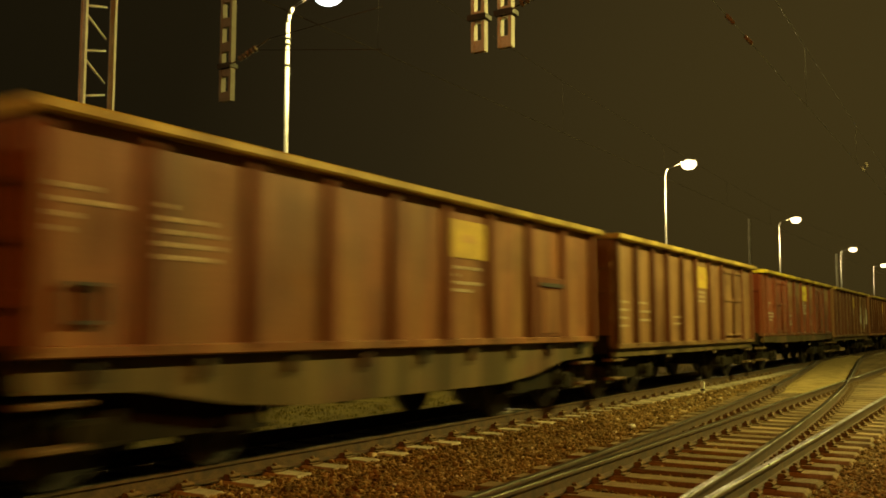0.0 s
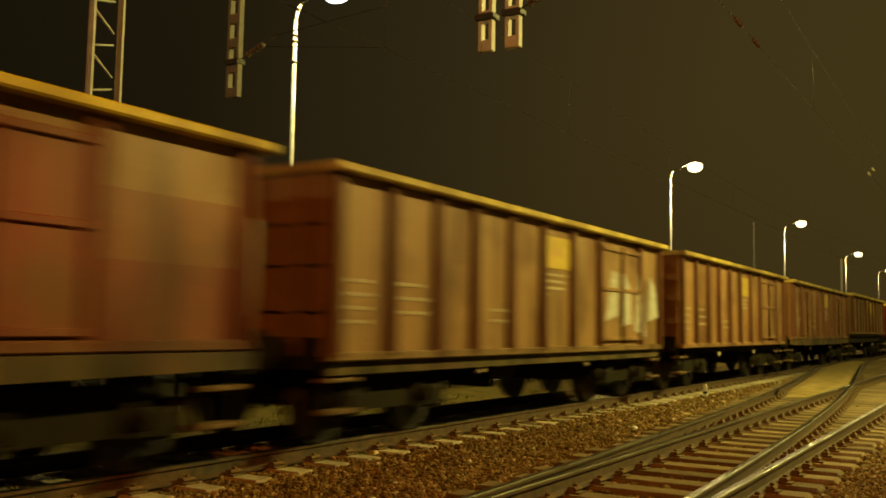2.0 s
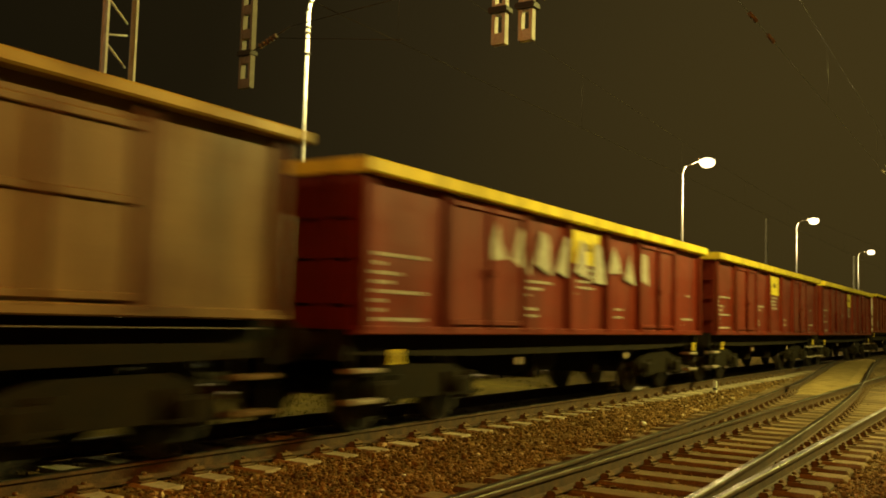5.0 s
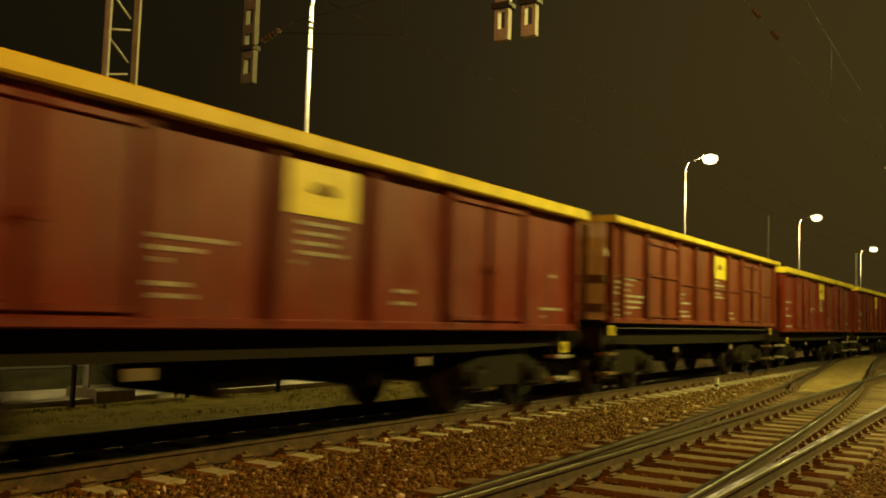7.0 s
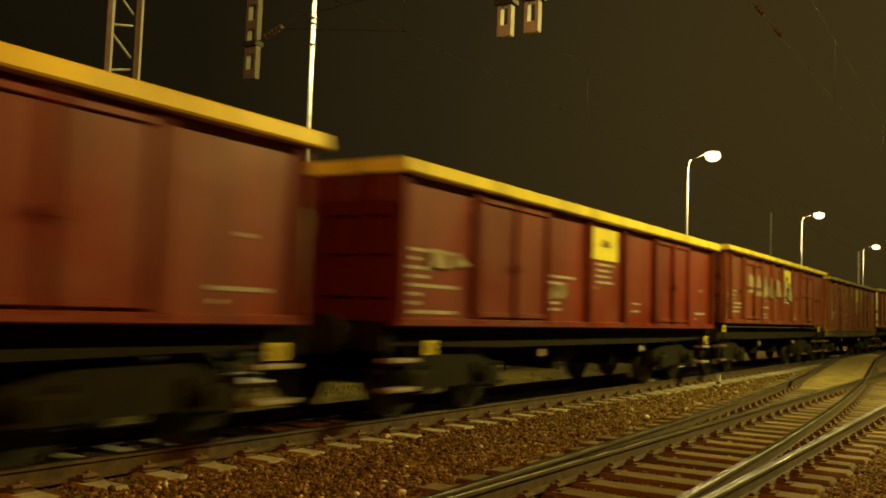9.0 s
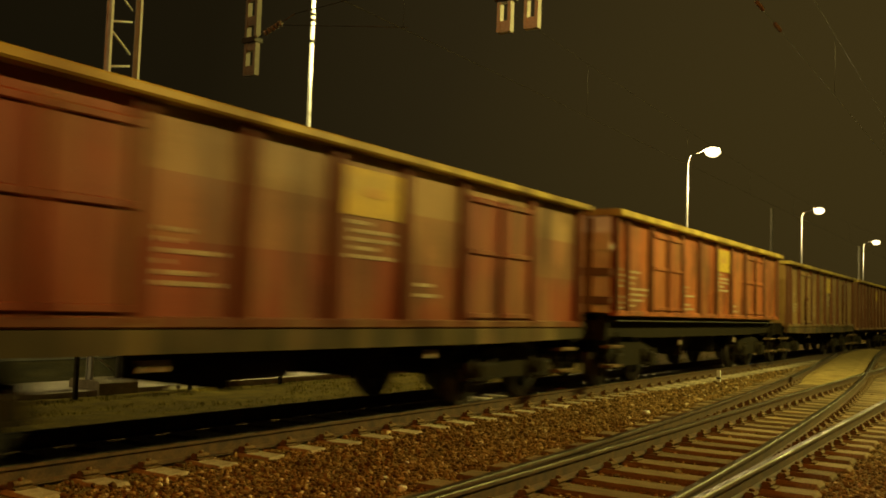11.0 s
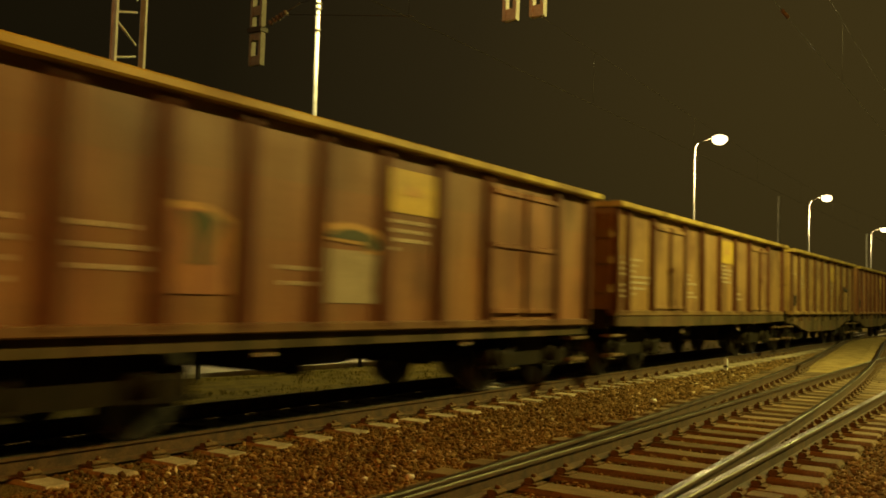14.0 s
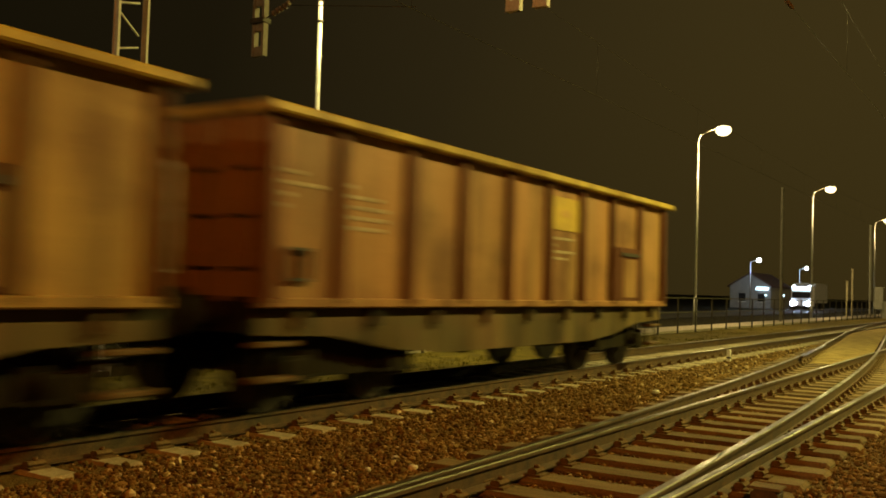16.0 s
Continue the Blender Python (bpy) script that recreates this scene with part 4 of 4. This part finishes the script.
def long_wagon(z0, top, flush, barred=True):
    """Bogie open wagon with two double doors a side; the flush kind sits higher over a narrow black sill."""
    w, n = thing("open_wagon", "open goods wagon", "goods wagon", "wagons of the goods train"), 12.55
    shell(w, n, z0, LONG_STAKES, top, 0.12 if flush else 0.10, 3.70 - n / 2 if barred and not flush else None)
    for a, b in ((1.83, 3.70), (8.80, 10.72)):
        doors(w, a - n / 2, b - n / 2, z0 + 0.02, top - 0.27, barred)
    h = n / 2 - 0.05
    sill(w, n, [(-h, 0.92), (-h, z0 - 0.06), (h, z0 - 0.06), (h, 0.92), (3.4, 0.88), (-3.4, 0.88)], 1.31 if flush else 1.40, flush)
    if flush:
        for s in (-1, 1):
            for a, b in zip(LONG_STAKES[:-1], LONG_STAKES[1:]):
                bm = bmesh.new()
                y = s * (HALF_W + 0.035)
                box(bm, a - n / 2 + 0.07, b - n / 2 - (0.07 if b < 12 else 0.2), y - 0.02, y + 0.02, 2.12, 2.145)
                part("belt_rail", bm, PAINT, w)
    plate(w, 0.10, top - 0.25, 1.04, 0.52)
    bars(w, 0.18, top - 0.82, 0.86, 0.46, 5, 3)
    bars(w, -5.55, 2.12, 1.05, 0.72, 7, 5)
    bars(w, -6.17, 2.14, 0.46, 0.78, 8, 6)
    bars(w, -2.35, 1.95, 0.8, 0.55, 6, 7)
    bars(w, 1.5, 1.62, 0.5, 0.25, 2, 8)
    underframe_gear(w, n, flush, 0.14, 1.08)
    running_gear(w, n, 4.5)
    return w


def plain_wagon():
    """Bogie open wagon with wide bays and flush doors."""
    w, n = thing("open_wagon", "open goods wagon", "goods wagon", "wagons of the goods train"), 12.6
    shell(w, n, 1.2, [0.09, 1.78, 3.88, 5.45, 7.02, 8.62, 10.65, 12.51], 3.09, 0.165)
    doors(w, 1.78 - 6.3, 3.88 - 6.3, 1.22, 2.87, False)
    doors(w, 8.62 - 6.3, 10.65 - 6.3, 1.22, 2.87, False)
    sill(w, n, [(-6.2, 0.92), (-6.2, 1.14), (6.2, 1.14), (6.2, 0.92), (3.4, 0.86), (-3.4, 0.86)], 1.31)
    plate(w, 5.66 - 6.3, 2.84, 1.08, 0.54)
    bars(w, -0.5, 2.24, 0.75, 0.5, 5, 33)
    bars(w, -2.3, 1.95, 0.9, 0.3, 3, 35)
    bars(w, -2.3, 1.55, 0.45, 0.2, 2, 36)
    bars(w, -6.05, 2.08, 1.15, 0.84, 8, 37)
    bars(w, 1.2, 1.62, 0.42, 0.28, 2, 38)
    bars(w, 5.0, 1.5, 0.8, 0.24, 2, 39)
    bars(w, 5.3, 2.0, 0.5, 0.12, 1, 40)
    underframe_gear(w, n, True)
    running_gear(w, n, 4.5)
    return w


def ribbed_wagon():
    """Bogie open wagon with close stakes and one double door a side."""
    w, n = thing("open_wagon", "open goods wagon", "goods wagon", "wagons of the goods train"), 10.9
    shell(w, n, 1.0, [0.09, 1.12, 2.12, 3.08, 4.13, 5.2, 6.34, 7.5, 9.58, 10.81], 3.08)
    doors(w, 7.5 - 5.45, 9.58 - 5.45, 1.08, 2.82)
    sill(w, n, [(-5.35, 0.80), (-5.35, 0.945), (5.35, 0.945), (5.35, 0.80)], 1.31)
    plate(w, 5.31 - 5.45, 2.78, 0.92, 0.5)
    bars(w, -0.1, 2.2, 0.8, 0.42, 4, 13)
    bars(w, -5.4, 1.85, 0.75, 0.6, 4, 15)
    bars(w, -4.2, 1.85, 0.8, 0.5, 3, 17)
    bars(w, -1.9, 1.6, 0.8, 0.3, 2, 18)
    underframe_gear(w, n, False)
    running_gear(w, n, 3.9)
    return w


def deep_wagon():
    """Bogie open wagon with deep curved sills and a small hatch a side."""
    w, n = thing("open_wagon", "open goods wagon", "goods wagon", "wagons of the goods train"), 11.0
    shell(w, n, 1.15, [0.09, 1.12, 2.36, 3.54, 4.74, 5.94, 7.12, 8.34, 9.6, 10.91], 3.05)
    sill(w, n, [(-5.45, 0.84), (-5.45, 1.095), (5.45, 1.095), (5.45, 0.84), (4.3, 0.8), (3.2, 0.62), (2.2, 0.54), (-2.2, 0.54), (-3.2, 0.62), (-4.3, 0.8)], 1.27)
    for s in (-1, 1):
        y = s * (HALF_W + 0.06)
        a, b = 8.5 - 5.5, 9.5 - 5.5
        u, v = (a, b) if s < 0 else (-b, -a)
        bm = bmesh.new()
        box(bm, u, v, y - 0.035, y + 0.035, 1.2, 2.12, 0.015)
        frame_part = part("hatch", bm, PAINT, w)
        bm = bmesh.new()
        box(bm, u + 0.25, v - 0.15, y + s * 0.04 - 0.01, y + s * 0.04 + 0.01, 1.26, 1.92)
        part("hatch_leaf", bm, PAINT, frame_part)
        bm = bmesh.new()
        box(bm, u + 0.15, v - 0.05, y + s * 0.05 - 0.02, y + s * 0.05 + 0.02, 1.97, 2.03)
        part("hinge_bar", bm, FENCE, frame_part)
        bm = bmesh.new()
        c = -5.0 if s < 0 else 5.0
        for q in ((c - 0.14, c + 0.14, 1.36, 1.39), (c - 0.14, c + 0.14, 1.66, 1.69), (c - 0.14, c - 0.11, 1.39, 1.66), (c + 0.11, c + 0.14, 1.39, 1.66)):
            box(bm, q[0], q[1], s * (HALF_W + 0.06) - 0.03, s * (HALF_W + 0.06) + 0.03, q[2], q[3])
        part("ticket_frame", bm, FENCE, w)
        for k in range(9):
            x = -4.9 + 1.225 * k
            bm = bmesh.new()
            box(bm, x - 0.05, x + 0.05, min(s * 1.29, s * 1.40), max(s * 1.29, s * 1.40), 0.9, 1.1)
            part("sill_bracket", bm, PAINT, w)
    plate(w, 6.06 - 5.5, 2.76, 0.95, 0.5)
    bars(w, 0.65, 2.15, 0.75, 0.4, 4, 23)
    bars(w, -5.4, 2.45, 0.85, 0.45, 4, 25)
    bars(w, -4.45, 2.4, 0.9, 0.55, 5, 27)
    underframe_gear(w, n, False)
    running_gear(w, n, 3.85)
    return w


PROTO = {"long": long_wagon(1.14, 3.07, False), "smooth": long_wagon(1.14, 3.07, False, False), "tall": long_wagon(1.34, 3.16, True), "plain": plain_wagon(), "ribbed": ribbed_wagon(), "deep": deep_wagon()}
BROWN, TAN, RED, WINE, ORANGE, RUSTY = (0.235, 0.143, 0.060), (0.31, 0.188, 0.070), (0.162, 0.019, 0.007), (0.172, 0.038, 0.016), (0.31, 0.085, 0.026), (0.235, 0.096, 0.036)
DRAB = (0.215, 0.135, 0.060)
BEIGE = (0.34, 0.205, 0.094)
UMBER, WORN_BROWN = (0.23, 0.125, 0.058), (0.210, 0.108, 0.046)
R_BROWN, D_BROWN = (0.220, 0.126, 0.064), (0.275, 0.155, 0.069)
AMBER, TAN2, E_BROWN = (0.39, 0.255, 0.082), (0.33, 0.172, 0.070), (0.30, 0.155, 0.062)
CLARET, REDBROWN, OLIVE, BRICK = (0.24, 0.052, 0.021), (0.228, 0.102, 0.039), (0.29, 0.172, 0.060), (0.265, 0.120, 0.050)
OLD_RIM, NEW_RIM = (0.50, 0.37, 0.07), (0.78, 0.62, 0.03)
BLACK, DUST, GREY = (0.02, 0.018, 0.015), (0.052, 0.041, 0.015), (0.085, 0.066, 0.030)
# kind, middle at the start, panels, upper panels, sill, rim, words of the label
TRAIN = [
    ("long", -3.1, BROWN, BROWN, BLACK, OLD_RIM, "brown goods wagon with two double doors"),
    ("deep", 9.73, RUSTY, RUSTY, GREY, OLD_RIM, "rusty brown open wagon with deep dusty sills"),
    ("ribbed", 21.64, WORN_BROWN, WORN_BROWN, DUST, OLD_RIM, "faded brown open wagon with close ribs"),
    ("long", 34.52, CLARET, BEIGE, DUST, NEW_RIM, "open wagon red below and beige above"),
    ("ribbed", 47.39, D_BROWN, D_BROWN, DUST, OLD_RIM, "brown ribbed open wagon with white graffiti"),
    ("ribbed", 59.63, E_BROWN, E_BROWN, BLACK, OLD_RIM, "pale brown ribbed open wagon"),
    ("smooth", 72.41, REDBROWN, REDBROWN, DUST, OLD_RIM, "dusty brown open wagon with two double doors"),
    ("tall", 86.13, DRAB, DRAB, BLACK, OLD_RIM, "tan open wagon with dark sills"),
    ("plain", 99.83, RED, RED, BLACK, NEW_RIM, "red open wagon with white zigzag graffiti"),
    ("plain", 113.57, RED, RED, BLACK, NEW_RIM, "clean red open wagon with a yellow rim"),
    ("plain", 127.18, RED, RED, BLACK, NEW_RIM, "clean red open wagon with a yellow rim"),
    ("tall", 141.1, WINE, WINE, BLACK, NEW_RIM, "red open wagon with a pale scuffed end wall"),
    ("plain", 154.74, RED, RED, BLACK, NEW_RIM, "clean red open wagon with a yellow rim"),
    ("plain", 168.87, RED, RED, BLACK, NEW_RIM, "red open wagon with small white scribbles"),
    ("tall", 182.3, WINE, WINE, BLACK, NEW_RIM, "dark red open wagon with pale triangles"),
    ("long", 195.69, CLARET, BEIGE, DUST, OLD_RIM, "open wagon red below and beige above"),
    ("tall", 209.62, ORANGE, ORANGE, BLACK, OLD_RIM, "faded orange-red open wagon"),
    ("smooth", 223.25, TAN, TAN, DUST, OLD_RIM, "ochre open wagon with two double doors"),
    ("ribbed", 236.1, R_BROWN, R_BROWN, BLACK, OLD_RIM, "faded brown open wagon with close ribs"),
    ("ribbed", 247.93, BRICK, UMBER, DUST, OLD_RIM, "brown ribbed open wagon with graffiti"),
    ("smooth", 260.64, OLIVE, OLIVE, DUST, OLD_RIM, "dusty brown open wagon with two double doors"),
    ("deep", 273.38, AMBER, AMBER, GREY, OLD_RIM, "pale tan open wagon with deep dusty sills"),
    ("deep", 285.45, TAN2, TAN2, GREY, OLD_RIM, "last brown open wagon with deep dusty sills"),
]
BODY = {"belt_rail", "side_panel", "stake", "lower_rail", "end_wall", "end_rib", "end_stake", "door", "door_bar", "lock_bar", "hatch", "hatch_leaf"}


def daub(wagon, x0, x1, z0, z1, seed, mat):
    """Spray paint that cannot be read: a few rough closed shapes on the near side."""
    rng = random.Random(seed)
    k = max(2, int((x1 - x0) / 0.7))
    for i in range(k):
        a, b = x0 + (x1 - x0) * i / k, x0 + (x1 - x0) * (i + 0.8) / k
        pts = [(a, z0 + rng.uniform(0, 0.3) * (z1 - z0)), (b, z0 + rng.uniform(0, 0.4) * (z1 - z0)), (b - rng.uniform(0, 0.3), z1 - rng.uniform(0, 0.4) * (z1 - z0)), (a + rng.uniform(0, 0.35), z1)]
        bm = bmesh.new()
        prism(bm, pts, -HALF_W - 0.072, -HALF_W - 0.068)
        part("graffiti", bm, mat, wagon, "pale sprayed graffiti")


WAGONS, unwanted = [], []
for i, (kind, middle, low, high, sole, rim_color, words) in enumerate(TRAIN):
    first = all(t[0] != kind for t in TRAIN[:i])
    wagon = PROTO[kind] if first else copy_thing(PROTO[kind], pose(0, 0, 0))
    tagged(wagon, words)
    rng = random.Random(40 + i)
    shade, tone = rng.uniform(0.88, 1.12), rng.random()
    # stakes darker than panels: own dark paint, plus flank shade put into the colour
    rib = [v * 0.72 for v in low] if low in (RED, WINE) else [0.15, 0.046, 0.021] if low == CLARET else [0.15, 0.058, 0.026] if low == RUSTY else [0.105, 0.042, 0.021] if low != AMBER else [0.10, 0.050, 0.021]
    for ob in wagon.children_recursive:
        plain = ob.name.split(".")[0]
        if ob.material_slots and ob.data.materials[0] == PAINT:
            ob.material_slots[0].link = "OBJECT"
            ob.material_slots[0].material = RIB_PAINT if plain in ("stake", "hatch", "lock_bar") or plain.startswith("end_") else PAINT if low in (RED, WINE) else OLD_PAINT
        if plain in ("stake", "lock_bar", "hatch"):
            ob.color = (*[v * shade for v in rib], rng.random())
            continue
        if plain == "yellow_panel" and rim_color == OLD_RIM:
            ob.material_slots[0].link = "OBJECT"
            ob.material_slots[0].material = OLD_YELLOW
        if plain == "emblem":
            ob.material_slots[0].link = "OBJECT"
            ob.material_slots[0].material = SPRAY_OCHRE if rim_color == OLD_RIM or low == CLARET else EMBLEM
        if (plain == "hook_plate" and rim_color == OLD_RIM) or (plain == "belt_rail" and low not in (RED, WINE)):
            unwanted.append(ob)
        if plain == "footstep" and rim_color == OLD_RIM:
            ob.material_slots[0].link = "OBJECT"
            ob.material_slots[0].material = CLIP
        if plain == "lettering":
            ob.material_slots[0].link = "OBJECT" if rim_color == OLD_RIM else "DATA"
            if rim_color == OLD_RIM:
                ob.material_slots[0].material = OLD_LETTER
        if plain in ("sill", "sill_bracket") and sole != BLACK:
            ob.location.y = 0.0
        if plain == "yellow_panel" and rim_color != OLD_RIM:
            ob.material_slots[0].link = "DATA"
        c = [0.55 * p + 0.45 * q for p, q in zip(low, DUST)] if plain == "lower_rail" and sole == DUST else low if plain in BODY else high if plain == "upper_panel" else [0.6 * p + 0.4 * q for p, q in zip(low, high)] if plain == "middle_panel" else sole if plain == "sill" else BLACK if plain == "sill_bracket" else rim_color if plain == "rim" else None
        if c:
            ob.color = (*[min(v * shade, 0.9) for v in c], tone)
        if plain in ("sill", "sill_bracket") and sole == BLACK:
            ob.material_slots[0].link = "OBJECT"
            ob.material_slots[0].material = GRIME
            if plain == "sill":
                ob.location.y = -0.16 if ob.data.vertices[0].co.y > 0 else 0.16
        # end walls use darkened panel colour, as the ends' shade is painted in
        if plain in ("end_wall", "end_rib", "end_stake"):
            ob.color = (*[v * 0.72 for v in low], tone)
            # lower ribs and end stakes dark: shaded slots painted onto the pale ends
            if i in (11, 16):
                ob.color = (0.80, 0.76, 0.68, tone) if plain == "end_wall" or ob.data.vertices[0].co.z > 2.3 else (0.20, 0.14, 0.10, tone)
    WAGONS.append((wagon, middle))
for ob in unwanted:
    for mark in ob.children:
        bpy.data.objects.remove(mark)
    bpy.data.objects.remove(ob)
daub(WAGONS[4][0], 2.3, 5.3, 1.1, 2.4, 2, LETTER)
daub(WAGONS[8][0], -3.5, 3.0, 2.0, 2.7, 5, LETTER)
daub(WAGONS[13][0], -5.6, -4.6, 1.85, 2.1, 4, DAUB)
daub(WAGONS[13][0], -2.3, -1.7, 1.55, 1.85, 14, DAUB)
daub(WAGONS[14][0], -4.0, 1.5, 1.9, 2.6, 6, DAUB)


def sprayed(wagon, outline, proud, mat, label):
    bm = bmesh.new()
    prism(bm, outline, -HALF_W - proud - 0.003, -HALF_W - proud)
    part("graffiti", bm, mat, wagon, label)


# two sprayed shapes: a pale-edged dark wedge, and a dark cap over a pale stem
sprayed(WAGONS[19][0], [(-3.42, 1.3), (-3.36, 1.95), (-3.3, 2.08), (-2.9, 2.1), (-2.56, 1.98), (-2.56, 1.3)], 0.03, SPRAY_OCHRE, "ochre sprayed patch")
sprayed(WAGONS[19][0], [(-3.34, 1.3), (-3.28, 1.9), (-3.2, 2.02), (-2.9, 2.04), (-2.62, 1.93), (-2.6, 1.3)], 0.037, SPRAY_RUST, "rust-red sprayed patch")
sprayed(WAGONS[19][0], [(-3.02, 1.55), (-2.98, 1.75), (-3.1, 2.0), (-2.85, 2.03), (-2.68, 1.95), (-2.8, 1.72), (-2.82, 1.56)], 0.044, SPRAY_GREEN, "dark green sprayed wedge")
sprayed(WAGONS[19][0], [(-1.2, 1.24), (-1.25, 1.8), (-0.3, 1.8), (-0.38, 1.55), (-0.36, 1.24)], 0.03, DAUB, "pale sprayed stem")
sprayed(WAGONS[19][0], [(-1.3, 1.9), (-1.2, 2.05), (-0.8, 2.1), (-0.4, 2.04), (-0.2, 1.9), (-0.22, 1.8), (-0.5, 1.76), (-0.62, 1.86), (-1.0, 1.88)], 0.037, SPRAY_OCHRE, "ochre edge of a sprayed cap")
sprayed(WAGONS[19][0], [(-1.22, 1.92), (-1.1, 1.99), (-0.8, 2.03), (-0.45, 1.98), (-0.26, 1.86), (-0.5, 1.8), (-0.6, 1.9)], 0.044, SPRAY_GREEN, "dark green sprayed cap")


def motions():
    for wagon, x in WAGONS:
        walk(wagon, [(t, pose(x - SPEED * t, Y_TRAIN, 0)) for t in range(17)])
    turn = -math.degrees(SPEED / WHEEL_R)
    for wagon, x in WAGONS:
        for ob in wagon.children_recursive:
            if ob.name.split(".")[0] == "wheelset":
                ax, z = ob.location.x, ob.location.z
                walk(ob, [(k / 30, pose(ax, 0, z, 0, turn * k / 30, 0)) for k in range(481)])
    walk(LORRY, [(t, pose(121.0 + 15.0 * (16 - t), 25.0, -0.28)) for t in range(17)])


motions()
